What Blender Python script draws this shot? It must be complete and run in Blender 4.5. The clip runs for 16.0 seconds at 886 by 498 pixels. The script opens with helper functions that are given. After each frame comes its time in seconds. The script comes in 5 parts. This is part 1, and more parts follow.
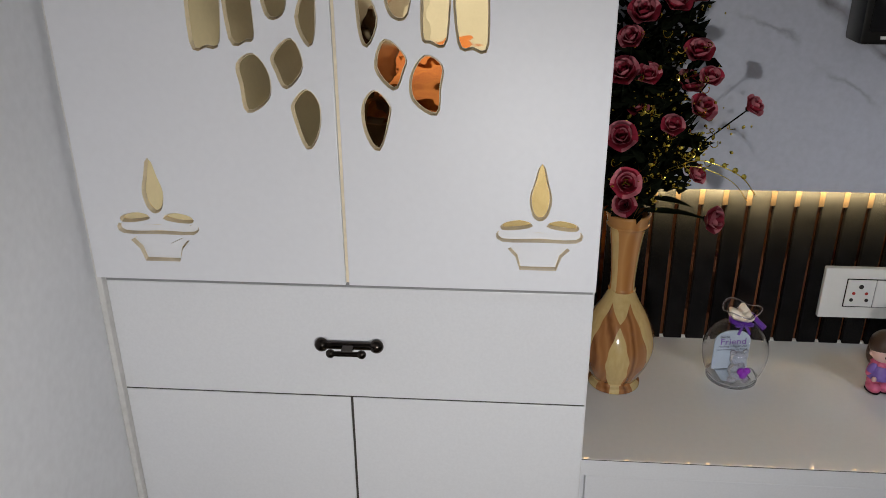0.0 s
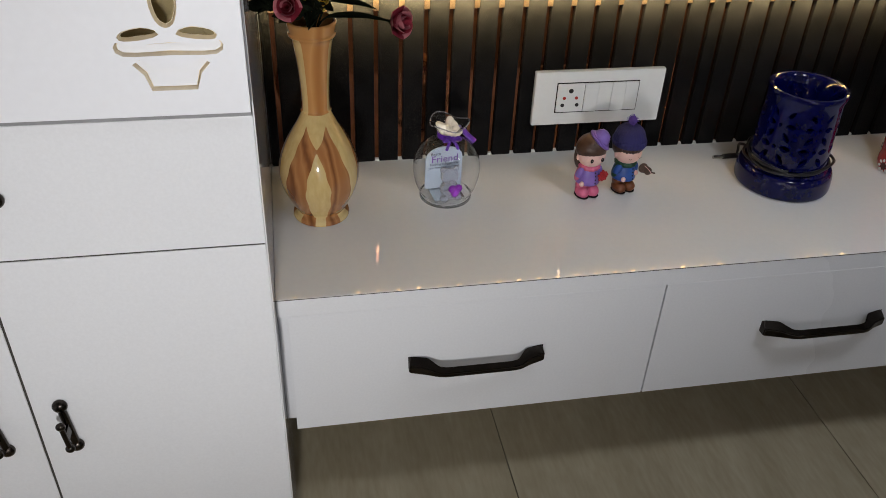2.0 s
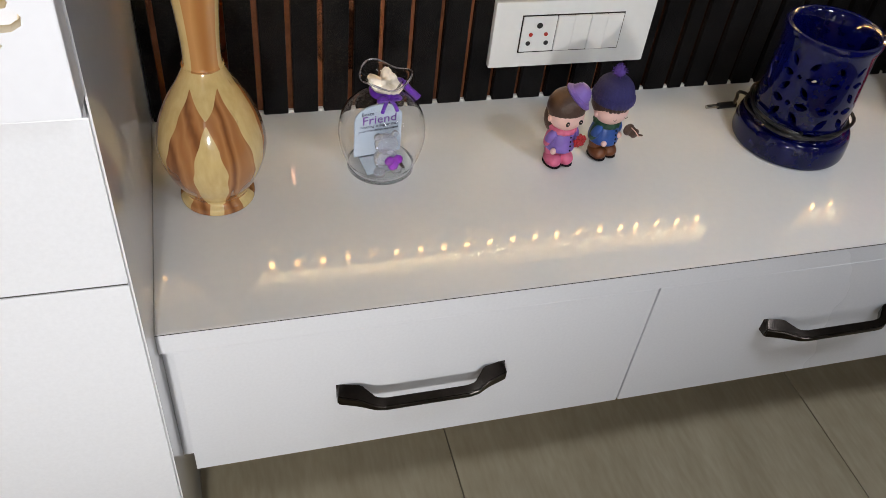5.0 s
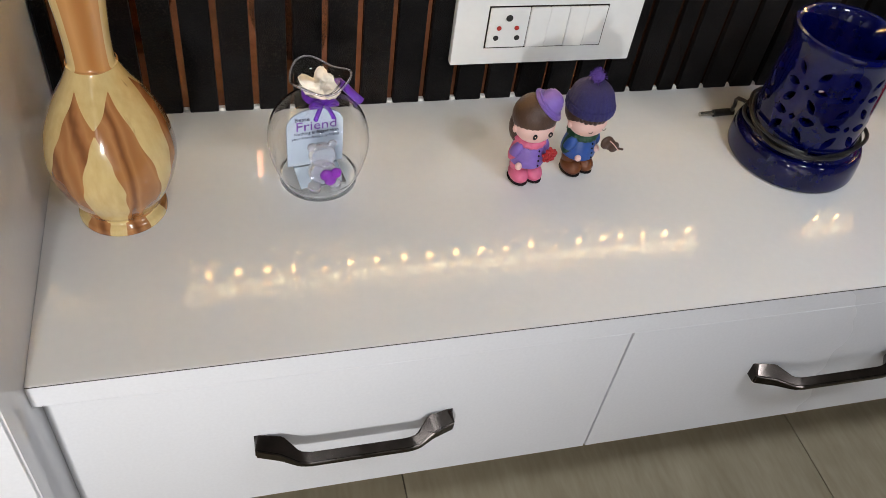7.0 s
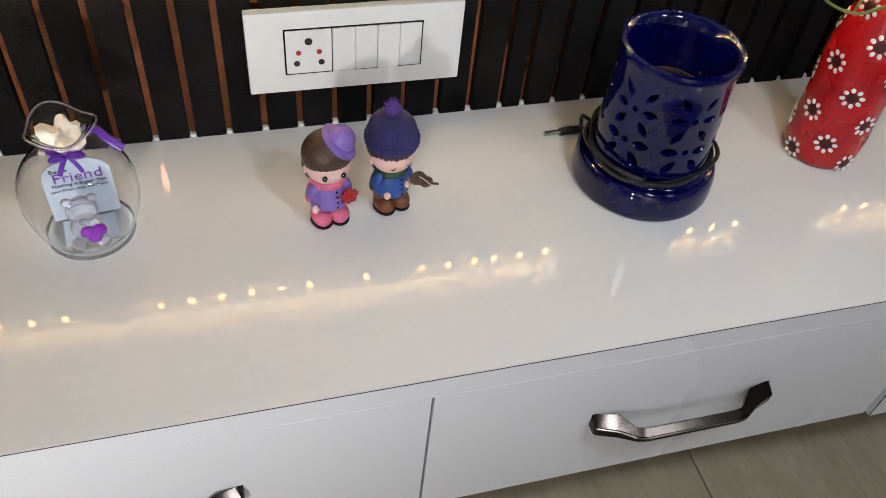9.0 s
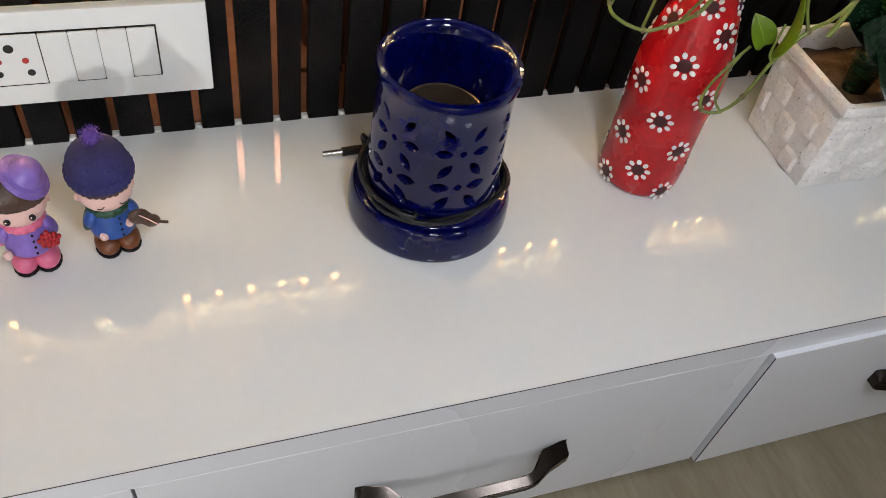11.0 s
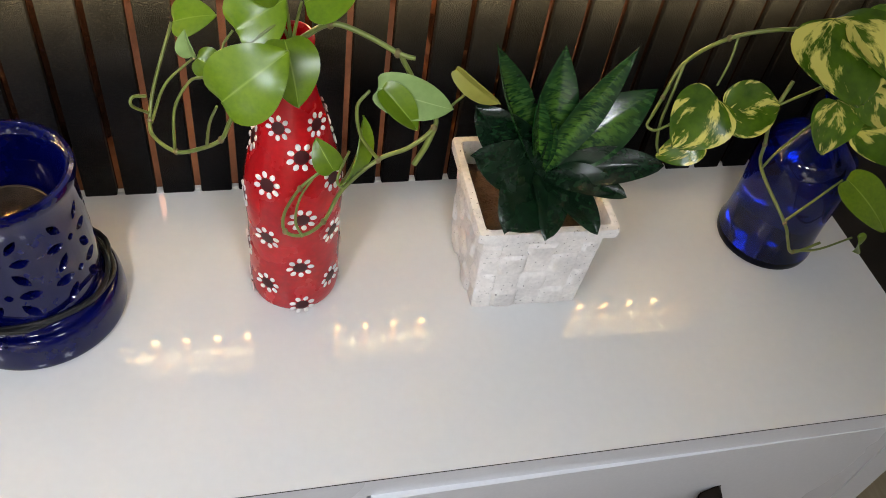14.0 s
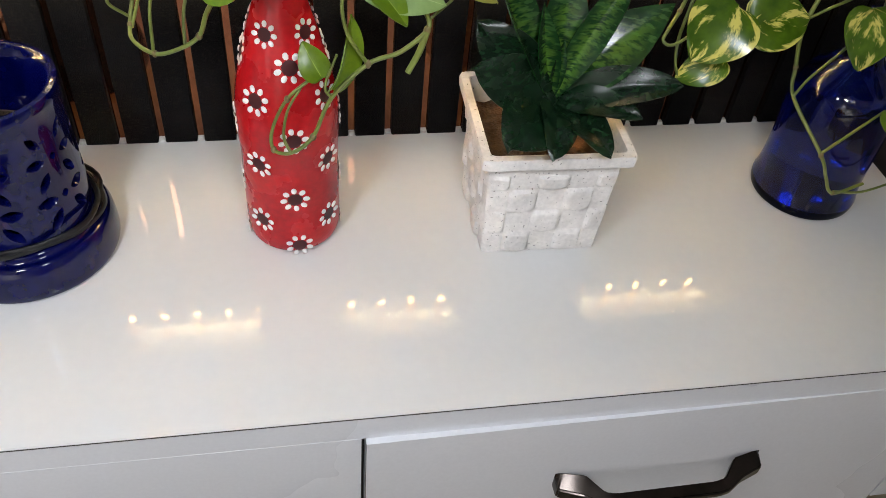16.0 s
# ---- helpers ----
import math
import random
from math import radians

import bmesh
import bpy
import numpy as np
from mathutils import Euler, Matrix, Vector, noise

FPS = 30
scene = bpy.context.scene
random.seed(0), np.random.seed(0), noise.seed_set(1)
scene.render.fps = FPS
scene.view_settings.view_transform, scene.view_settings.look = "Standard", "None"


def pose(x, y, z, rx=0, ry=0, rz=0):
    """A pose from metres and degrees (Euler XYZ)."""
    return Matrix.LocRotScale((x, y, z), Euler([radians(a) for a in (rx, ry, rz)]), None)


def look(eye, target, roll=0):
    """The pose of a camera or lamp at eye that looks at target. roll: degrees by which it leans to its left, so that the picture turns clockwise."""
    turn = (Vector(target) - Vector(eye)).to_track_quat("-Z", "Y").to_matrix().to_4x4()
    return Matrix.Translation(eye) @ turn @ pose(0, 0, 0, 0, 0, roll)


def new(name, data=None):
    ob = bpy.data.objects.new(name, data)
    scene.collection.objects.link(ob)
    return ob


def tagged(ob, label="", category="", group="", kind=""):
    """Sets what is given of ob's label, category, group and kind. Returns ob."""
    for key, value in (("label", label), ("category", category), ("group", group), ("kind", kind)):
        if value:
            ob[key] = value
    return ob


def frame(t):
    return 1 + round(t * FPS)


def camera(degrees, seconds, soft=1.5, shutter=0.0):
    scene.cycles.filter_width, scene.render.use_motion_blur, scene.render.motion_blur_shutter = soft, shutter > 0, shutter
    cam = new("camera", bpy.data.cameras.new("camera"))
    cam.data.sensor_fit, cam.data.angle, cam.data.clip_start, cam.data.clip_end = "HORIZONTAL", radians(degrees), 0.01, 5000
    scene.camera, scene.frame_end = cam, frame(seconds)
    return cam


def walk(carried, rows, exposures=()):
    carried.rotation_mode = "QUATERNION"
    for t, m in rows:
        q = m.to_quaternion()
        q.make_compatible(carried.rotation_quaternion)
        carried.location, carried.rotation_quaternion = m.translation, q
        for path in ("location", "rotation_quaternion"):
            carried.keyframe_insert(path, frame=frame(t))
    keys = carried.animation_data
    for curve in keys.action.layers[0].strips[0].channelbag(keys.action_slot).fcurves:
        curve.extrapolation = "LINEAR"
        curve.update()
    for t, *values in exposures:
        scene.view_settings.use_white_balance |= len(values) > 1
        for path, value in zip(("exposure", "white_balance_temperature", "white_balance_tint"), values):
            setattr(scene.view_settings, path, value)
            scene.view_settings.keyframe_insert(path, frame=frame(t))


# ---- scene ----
cam = camera(56.4, 16.0, soft=0.8)
METRES, EYE, TILT, LEAN, TURN = 2.0, 1.18, 0.0, 0.0, 4.6
ROWS = [
    (0.0, 0.0, 0.0, 0.0, -0.12, -24.2, 0.28),
    (0.5, 0.021, 0.0101, -0.0169, -1.97, -29.62, -0.4),
    (1.0, 0.0443, 0.0228, -0.0243, -5.89, -31.28, -1.98),
    (1.5, 0.0673, 0.0305, -0.0298, -9.27, -33.41, -1.71),
    (2.0, 0.0753, 0.0432, -0.037, -14.99, -35.03, -2.22),
    (2.5, 0.0557, 0.0825, -0.0417, -20.57, -38.07, -4.24),
    (3.0, 0.0433, 0.0965, -0.0405, -23.7, -38.35, -5.47),
    (3.5, 0.0321, 0.1114, -0.0386, -25.15, -38.93, -6.78),
    (6.0, 0.1639, 0.2151, -0.0729, -15.82, -45.19, -4.18),
    (6.5, 0.1689, 0.2185, -0.0734, -16.17, -45.15, -4.79),
    (7.0, 0.1599, 0.2394, -0.0783, -17.81, -45.92, -6.34),
    (7.5, 0.1604, 0.2526, -0.0753, -19.06, -46.54, -6.32),
    (8.0, 0.2151, 0.2635, -0.0762, -17.79, -47.2, -5.05),
    (10.5, 0.3152, 0.2572, -0.0763, -22.6, -47.15, -5.63),
    (11.0, 0.3739, 0.2896, -0.0868, -21.57, -49.35, -7.41),
    (11.5, 0.4255, 0.3089, -0.0717, -18.65, -50.02, -8.18),
    (12.0, 0.5054, 0.2965, -0.0723, -14.25, -49.99, -8.52),
    (12.5, 0.533, 0.2969, -0.0701, -14.75, -49.3, -8.37),
    (13.0, 0.5291, 0.2873, -0.0539, -18.16, -47.79, -8.3),
    (13.5, 0.5324, 0.2791, -0.0546, -19.89, -47.04, -8.62),
    (14.0, 0.5701, 0.268, -0.0534, -15.97, -47.98, -7.11),
    (14.5, 0.6145, 0.255, -0.0547, -12.07, -48.2, -6.12),
    (15.0, 0.6385, 0.2576, -0.062, -11.93, -48.32, -5.65),
    (15.5, 0.624, 0.2529, -0.0789, -12.44, -47.7, -4.44),
    (16.0, 0.5897, 0.2429, -0.1013, -13.63, -44.88, -4.37),
]
walk(cam, [(t, pose(0, 0, EYE, TILT, LEAN, TURN) @ pose(METRES * x, METRES * y, METRES * z, 90 + pitch, roll, yaw)) for t, x, y, z, yaw, pitch, roll in ROWS],
     [(0.0, -0.47), (1.0, -0.23), (2.0, -0.17), (3.5, -0.04), (6.0, 0.46), (8.0, 0.50), (11.0, 0.53), (12.5, 0.84), (14.0, 0.87), (16.0, 0.96)])

# ---- light ----
world = bpy.data.worlds.new("world")
scene.world = world
world.use_nodes = True
world.node_tree.nodes["Background"].inputs[0].default_value = (0.55, 0.6, 0.7, 1)
world.node_tree.nodes["Background"].inputs[1].default_value = 0.02


def lamp(name, kind, place, target, watts, colour, size, size_y=0.0):
    data = bpy.data.lights.new(name, kind)
    data.energy, data.color = watts, colour
    if kind == "AREA":
        data.size = size
        if size_y:
            data.shape, data.size_y = "RECTANGLE", size_y
    else:
        data.shadow_soft_size = size
    ob = new(name, data)
    ob.matrix_world = look(place, target)
    return ob


# weak overhead fill, added out of view; no known fitting
lamp("unseen_fill_light", "AREA", (0.75, -1.3, 2.70), (0.75, -1.25, 0.0), 2.5, (0.95, 0.97, 1.0), 0.6, 0.6)
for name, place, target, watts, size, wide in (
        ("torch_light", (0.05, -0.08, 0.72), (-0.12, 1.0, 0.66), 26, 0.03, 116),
        # three fixed lamps stand in for the torch carried along the camera's path
        ("torch_path_light", (0.86, 0.59, 1.16), (0.88, 1.04, 0.45), 6.4, 0.06, 114),
        ("torch_path_light", (1.22, 0.57, 1.12), (1.24, 1.04, 0.45), 4.0, 0.06, 110),
        ("torch_path_light", (0.34, 0.56, 1.14), (0.31, 1.02, 0.45), 1.9, 0.03, 116),
        # unseen spot, added to light the rear floor and wall for bounce
        ("unseen_bounce_spot", (-0.02, -1.7, 2.68), (-0.08, -2.2, 0.0), 640, 0.08, 72)):
    spot = lamp(name, "SPOT", place, target, watts, (0.95, 1.0, 1.09) if name == "torch_path_light" else (1.0, 0.985, 0.97), size)
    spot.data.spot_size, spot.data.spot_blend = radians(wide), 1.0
lamp("cove_light", "AREA", (0.90, 1.2345, 0.7390), (0.90, 1.262, 0.7430), 40, (1.0, 0.82, 0.42), 1.56, 0.013)


# ---- materials ----
def mat(name, colour, rough=0.5, metal=0.0, spread=0.06, scale=8.0, grain=120.0, bump=0.0, stretch=(1, 1, 1), coat=0.0, dark=None,
        transmission=0.0, ior=1.45, emission=None, strength=0.0, speckle=None, rough_spread=0.06, pieces=0.0, spec=0.5):
    """A principled material with two scales of variation in colour and gloss."""
    m = bpy.data.materials.new(name)
    m.use_nodes = True
    nodes, links = m.node_tree.nodes, m.node_tree.links
    b = nodes["Principled BSDF"]
    co = nodes.new("ShaderNodeTexCoord")
    mp = nodes.new("ShaderNodeMapping")
    mp.inputs["Scale"].default_value = stretch
    links.new(co.outputs["Object"], mp.inputs[0])
    big, fine = nodes.new("ShaderNodeTexNoise"), nodes.new("ShaderNodeTexNoise")
    big.inputs["Scale"].default_value, fine.inputs["Scale"].default_value = scale, grain
    big.inputs["Detail"].default_value, fine.inputs["Detail"].default_value = 5, 3
    for n in (big, fine):
        links.new(mp.outputs[0], n.inputs["Vector"])
    mix = nodes.new("ShaderNodeMix")
    mix.data_type = "FLOAT"
    mix.inputs[0].default_value = 0.4
    links.new(big.outputs["Fac"], mix.inputs[2]), links.new(fine.outputs["Fac"], mix.inputs[3])
    ramp = nodes.new("ShaderNodeValToRGB")
    low = dark or tuple(max(0, c * (1 - 2.2 * spread)) for c in colour)
    high = colour if dark else tuple(min(1, c * (1 + 2.2 * spread)) for c in colour)
    ramp.color_ramp.elements[0].position, ramp.color_ramp.elements[1].position = 0.32, 0.68
    ramp.color_ramp.elements[0].color, ramp.color_ramp.elements[1].color = (*low, 1), (*high, 1)
    links.new(mix.outputs[0], ramp.inputs[0])
    out = ramp.outputs[0]
    if speckle:
        vor = nodes.new("ShaderNodeTexNoise")
        vor.inputs["Scale"].default_value, vor.inputs["Detail"].default_value = speckle[1], speckle[3] if len(speckle) > 3 else 1
        vor.inputs["Distortion"].default_value = speckle[4] if len(speckle) > 4 else 0.0
        links.new(mp.outputs[0], vor.inputs["Vector"])
        cut = nodes.new("ShaderNodeValToRGB")
        cut.color_ramp.elements[0].position, cut.color_ramp.elements[1].position = speckle[2], speckle[2] + 0.04
        links.new(vor.outputs["Fac"], cut.inputs[0])
        mc = nodes.new("ShaderNodeMix")
        mc.data_type = "RGBA"
        links.new(cut.outputs[0], mc.inputs[0]), links.new(out, mc.inputs[6])
        mc.inputs[7].default_value = (*speckle[0], 1)
        out = mc.outputs[2]
    if pieces:
        info = nodes.new("ShaderNodeObjectInfo")
        rng = nodes.new("ShaderNodeMapRange")
        rng.inputs[3].default_value, rng.inputs[4].default_value = 1 - pieces, 1 + pieces
        links.new(info.outputs["Random"], rng.inputs[0])
        hsv = nodes.new("ShaderNodeHueSaturation")
        links.new(rng.outputs[0], hsv.inputs["Value"]), links.new(out, hsv.inputs["Color"])
        out = hsv.outputs[0]
    links.new(out, b.inputs["Base Color"])
    rr = nodes.new("ShaderNodeMapRange")
    rr.inputs[3].default_value, rr.inputs[4].default_value = max(0.0, rough - rough_spread), min(1, rough + rough_spread)
    links.new(big.outputs["Fac"], rr.inputs[0]), links.new(rr.outputs[0], b.inputs["Roughness"])
    b.inputs["Metallic"].default_value, b.inputs["IOR"].default_value = metal, ior
    b.inputs["Specular IOR Level"].default_value = spec
    b.inputs["Coat Weight"].default_value, b.inputs["Coat Roughness"].default_value = coat, 0.05
    b.inputs["Transmission Weight"].default_value = transmission
    if emission:
        b.inputs["Emission Color"].default_value, b.inputs["Emission Strength"].default_value = (*emission, 1), strength
    if bump:
        bp = nodes.new("ShaderNodeBump")
        bp.inputs["Strength"].default_value, bp.inputs["Distance"].default_value = bump, 0.002
        links.new(fine.outputs["Fac"], bp.inputs["Height"]), links.new(bp.outputs[0], b.inputs["Normal"])
    return m


def marble(name, base, vein, rough=0.12):
    """Pale stone with a few long grey veins and fine faint ones."""
    m = mat(name, base, rough, scale=2.5, spread=0.04)
    nodes, links = m.node_tree.nodes, m.node_tree.links
    b = nodes["Principled BSDF"]
    src = b.inputs["Base Color"].links[0].from_socket
    co = nodes["Texture Coordinate"].outputs["Object"]
    for way, shift, scale, wander, width, weight in (((0.63, 0, 0.776), -1.062, 5.0, 0.055, 0.009, 0.85), ((0.60, 0, 0.80), -1.00, 6.0, 0.09, 0.006, 0.45), ((0.5, 0, 0.87), -1.45, 3.5, 0.25, 0.008, 0.5)):
        n = nodes.new("ShaderNodeTexNoise")
        n.inputs["Scale"].default_value, n.inputs["Detail"].default_value = scale, 6
        links.new(co, n.inputs["Vector"])
        dot = nodes.new("ShaderNodeVectorMath")
        dot.operation = "DOT_PRODUCT"
        dot.inputs[1].default_value = way
        links.new(co, dot.inputs[0])
        add = nodes.new("ShaderNodeMath")
        add.operation = "MULTIPLY_ADD"
        add.inputs[1].default_value = wander * 2
        links.new(n.outputs["Fac"], add.inputs[0]), links.new(dot.outputs["Value"], add.inputs[2])
        sub = nodes.new("ShaderNodeMath")
        sub.operation = "ADD"
        sub.inputs[1].default_value = shift - wander
        ab = nodes.new("ShaderNodeMath")
        ab.operation = "ABSOLUTE"
        links.new(add.outputs[0], sub.inputs[0]), links.new(sub.outputs[0], ab.inputs[0])
        rng = nodes.new("ShaderNodeMapRange")
        rng.inputs[2].default_value = width
        rng.inputs[3].default_value, rng.inputs[4].default_value = weight, 0.0
        links.new(ab.outputs[0], rng.inputs[0])
        fade = nodes.new("ShaderNodeTexNoise")
        fade.inputs["Scale"].default_value = 9
        links.new(co, fade.inputs["Vector"])
        fr = nodes.new("ShaderNodeMapRange")
        fr.inputs[1].default_value, fr.inputs[2].default_value = 0.4, 0.6
        links.new(fade.outputs["Fac"], fr.inputs[0])
        mul = nodes.new("ShaderNodeMath")
        mul.operation = "MULTIPLY"
        links.new(rng.outputs[0], mul.inputs[0]), links.new(fr.outputs[0], mul.inputs[1])
        mx = nodes.new("ShaderNodeMix")
        mx.data_type = "RGBA"
        links.new(mul.outputs[0], mx.inputs[0]), links.new(src, mx.inputs[6])
        mx.inputs[7].default_value = (*vein, 1)
        src = mx.outputs[2]
    links.new(src, b.inputs["Base Color"])
    return m


LAMINATE = mat("white_laminate", (0.72, 0.73, 0.76), 0.28, spread=0.02, scale=1.5, grain=300)
ACRYLIC = mat("white_acrylic", (0.72, 0.73, 0.77), 0.42, spread=0.012, scale=2, spec=0.45)
GLOSS_SIDE = mat("glossy_white_side", (0.70, 0.70, 0.72), 0.05, spread=0.012, scale=2)
COUNTER = mat("glossy_counter", (0.72, 0.72, 0.71), 0.004, spread=0.012, scale=2, rough_spread=0.003)
EDGE = mat("dark_joint", (0.05, 0.045, 0.04), 0.7)
PAINT = mat("wall_paint", (0.74, 0.75, 0.78), 0.6, spread=0.03, scale=3, grain=80, bump=0.015)
BEAD = mat("beige_bead", (0.64, 0.63, 0.62), 0.5, spread=0.04, scale=30)
SLAT = mat("black_textured_slat", (0.0086, 0.0080, 0.0082), 0.45, spread=0.3, scale=20, grain=900, bump=0.9, pieces=0.25, spec=0.03, speckle=((0.016, 0.014, 0.012), 520, 0.60))
COPPER = mat("copper_strip", (0.22, 0.085, 0.042), 0.06, metal=0.95, spread=0.12, scale=25, rough_spread=0.02, pieces=0.2)
# copper made paler so that its LED glints look less orange
COPPER_GLINT = mat("pale_glint_copper", (0.42, 0.27, 0.17), 0.10, metal=0.95, spread=0.12, scale=25, pieces=0.2)
SEAL = mat("sealant_and_glint_white", (0.7, 0.69, 0.64), 0.5)
MARBLE = marble("white_marble", (0.47, 0.49, 0.56), (0.14, 0.13, 0.13))
TILE = mat("beige_tile", (0.45, 0.395, 0.285), 0.14, dark=(0.33, 0.28, 0.19), scale=6, stretch=(2.6, 0.5, 1), grain=50, spread=0.1, pieces=0.06)
GROUT = mat("tile_grout", (0.17, 0.145, 0.11), 0.8)
GUNMETAL = mat("gunmetal", (0.050, 0.042, 0.037), 0.20, metal=1.0, spread=0.1, scale=40)
DIM_CORRIDOR = mat("dim_corridor_brown", (0.011, 0.008, 0.006), 0.6, spread=0.2)
GOLD = mat("gold_mirror", (1.0, 0.81, 0.46), 0.02, metal=1.0, spread=0.02, rough_spread=0.01, grain=9, bump=0.7)
GOLD_EDGE = mat("pale_gold_edge", (0.78, 0.69, 0.53), 0.3, spread=0.08)
LEDGE = mat("grey_ledge", (0.24, 0.24, 0.25), 0.5, spread=0.06)
PLASTIC = mat("white_plastic", (0.74, 0.74, 0.72), 0.22, spread=0.015)
HOLE = mat("dark_hole", (0.02, 0.018, 0.016), 0.6)
RED_DOT = mat("red_plastic", (0.4, 0.03, 0.02), 0.5)
BLACK = mat("black_plastic", (0.004, 0.004, 0.004), 0.4, spec=0.2)
LED = mat("warm_led_strip", (0.9, 0.8, 0.6), 0.5, emission=(1.0, 0.84, 0.56), strength=1.8)
# slat tone raised to give the LED glow on the slat tops
GLOW_BOARD = mat("slat_glow_grey", (0.048, 0.048, 0.052), 0.6, spread=0.2, scale=40)


# ---- builders ----
def part(name, bm, material, parent=None, label="", smooth=None):
    """Link a bmesh as one mesh object, under a thing if there is one."""
    me = bpy.data.meshes.new(name)
    bm.normal_update()
    bm.to_mesh(me)
    bm.free()
    for m in (material if isinstance(material, (list, tuple)) else [material]):
        me.materials.append(m)
    if smooth is not None:
        me.shade_smooth()
        me.set_sharp_from_angle(angle=radians(smooth))
    ob = new(name, me)
    if parent:
        ob.parent = parent
    if label:
        tagged(ob, label)
    return ob


def thing(name, label, category, place=(0, 0, 0), turn=0.0, group="", kind=""):
    ob = new(name)
    ob.empty_display_size = 0.05
    ob.matrix_world = pose(*place, 0, 0, turn)
    return tagged(ob, label, category, group, kind)


def box(bm, x0, x1, y0, y1, z0, z1, bevel=0.0, index=0):
    r = bmesh.ops.create_cube(bm, size=1.0)
    vs = r["verts"]
    bmesh.ops.transform(bm, matrix=Matrix.LocRotScale(((x0 + x1) / 2, (y0 + y1) / 2, (z0 + z1) / 2), None, (x1 - x0, y1 - y0, z1 - z0)), verts=vs)
    fs = {f for v in vs for f in v.link_faces}
    if bevel:
        got = bmesh.ops.bevel(bm, geom=list({e for v in vs for e in v.link_edges}), offset=bevel, segments=2, affect="EDGES", profile=0.6)
        fs = {f for f in fs if f.is_valid} | set(got["faces"])
    for f in fs:
        f.material_index = index
    return bm


def boxed(*args, **kw):
    return box(bmesh.new(), *args, **kw)


def lathe(bm, profile, segs=40, centre=(0, 0), index=0, close=True):
    """Turn a profile of (radius, height) round the z axis."""
    rings = []
    for r, z in profile:
        rings.append([bm.verts.new((centre[0] + r * math.cos(2 * math.pi * i / segs), centre[1] + r * math.sin(2 * math.pi * i / segs), z)) for i in range(segs)])
    for a, b in zip(rings, rings[1:]):
        for i in range(segs):
            bm.faces.new((a[i], a[(i + 1) % segs], b[(i + 1) % segs], b[i])).material_index = index
    if close:
        bm.faces.new(rings[0][::-1]).material_index = index
        bm.faces.new(rings[-1]).material_index = index
    return bm


def spline(points, steps=8):
    """A smooth line through the points."""
    p = [Vector(q) for q in points]
    p = [2 * p[0] - p[1]] + p + [2 * p[-1] - p[-2]]
    out = []
    for i in range(1, len(p) - 2):
        for s in range(steps):
            t = s / steps
            out.append(0.5 * (2 * p[i] + (p[i + 1] - p[i - 1]) * t + (2 * p[i - 1] - 5 * p[i] + 4 * p[i + 1] - p[i + 2]) * t ** 2 + (3 * p[i] - p[i - 1] - 3 * p[i + 1] + p[i + 2]) * t ** 3))
    return out + [p[-2]]


def tube(bm, points, radius, segs=8, steps=8, taper=1.0, index=0):
    line = spline(points, steps)
    rings, side = [], None
    for i, q in enumerate(line):
        d = (line[min(i + 1, len(line) - 1)] - line[max(i - 1, 0)]).normalized()
        side = (side or d.orthogonal()).copy()
        side = (side - d * side.dot(d)).normalized()
        up = d.cross(side)
        r = radius * (1 + (taper - 1) * i / (len(line) - 1))
        rings.append([bm.verts.new(q + r * (math.cos(2 * math.pi * k / segs) * side + math.sin(2 * math.pi * k / segs) * up)) for k in range(segs)])
    for a, b in zip(rings, rings[1:]):
        for k in range(segs):
            bm.faces.new((a[k], a[(k + 1) % segs], b[(k + 1) % segs], b[k])).material_index = index
    bm.faces.new(rings[0][::-1]).material_index = index
    bm.faces.new(rings[-1]).material_index = index
    return bm


def ball(bm, place, radius, scale=(1, 1, 1), index=0, u=16, v=10, turn=(0, 0, 0)):
    r = bmesh.ops.create_uvsphere(bm, u_segments=u, v_segments=v, radius=radius)
    m = pose(*place, *turn) @ Matrix.Diagonal((*scale, 1))
    bmesh.ops.transform(bm, matrix=m, verts=r["verts"])
    for f in {f for q in r["verts"] for f in q.link_faces}:
        f.material_index = index
    return r["verts"]


def plate_shape(bm, outline, y_front, y_back, inset=0.0012, index=0, edge_index=0):
    """A flat piece in the xz plane with a softened front edge, facing -y."""
    n = len(outline)
    cx, cz = sum(p[0] for p in outline) / n, sum(p[1] for p in outline) / n

    def ring(y, k):
        out = []
        for x, z in outline:
            d = Vector((cx - x, cz - z))
            d = d.normalized() * min(k, d.length * 0.5) if d.length else d
            out.append(bm.verts.new((x + d.x, y, z + d.y)))
        return out
    back, mid, front = ring(y_back, 0), ring(y_front + inset, 0), ring(y_front, inset)
    for a, b in ((back, mid), (mid, front)):
        for i in range(n):
            bm.faces.new((a[i], a[(i + 1) % n], b[(i + 1) % n], b[i])).material_index = edge_index
    bm.faces.new(front).material_index = index
    bmesh.ops.recalc_face_normals(bm, faces=bm.faces[:])
    return bm


def smooth_loop(points, steps=5):
    """A rounded closed outline through the points."""
    n, out = len(points), []
    p = [Vector(q) for q in points]
    for i in range(n):
        a, b, c, d = p[i - 1], p[i], p[(i + 1) % n], p[(i + 2) % n]
        for s in range(steps):
            t = s / steps
            q = 0.5 * (2 * b + (c - a) * t + (2 * a - 5 * b + 4 * c - d) * t ** 2 + (3 * b - a - 3 * c + d) * t ** 3)
            out.append((q.x, q.y))
    return out


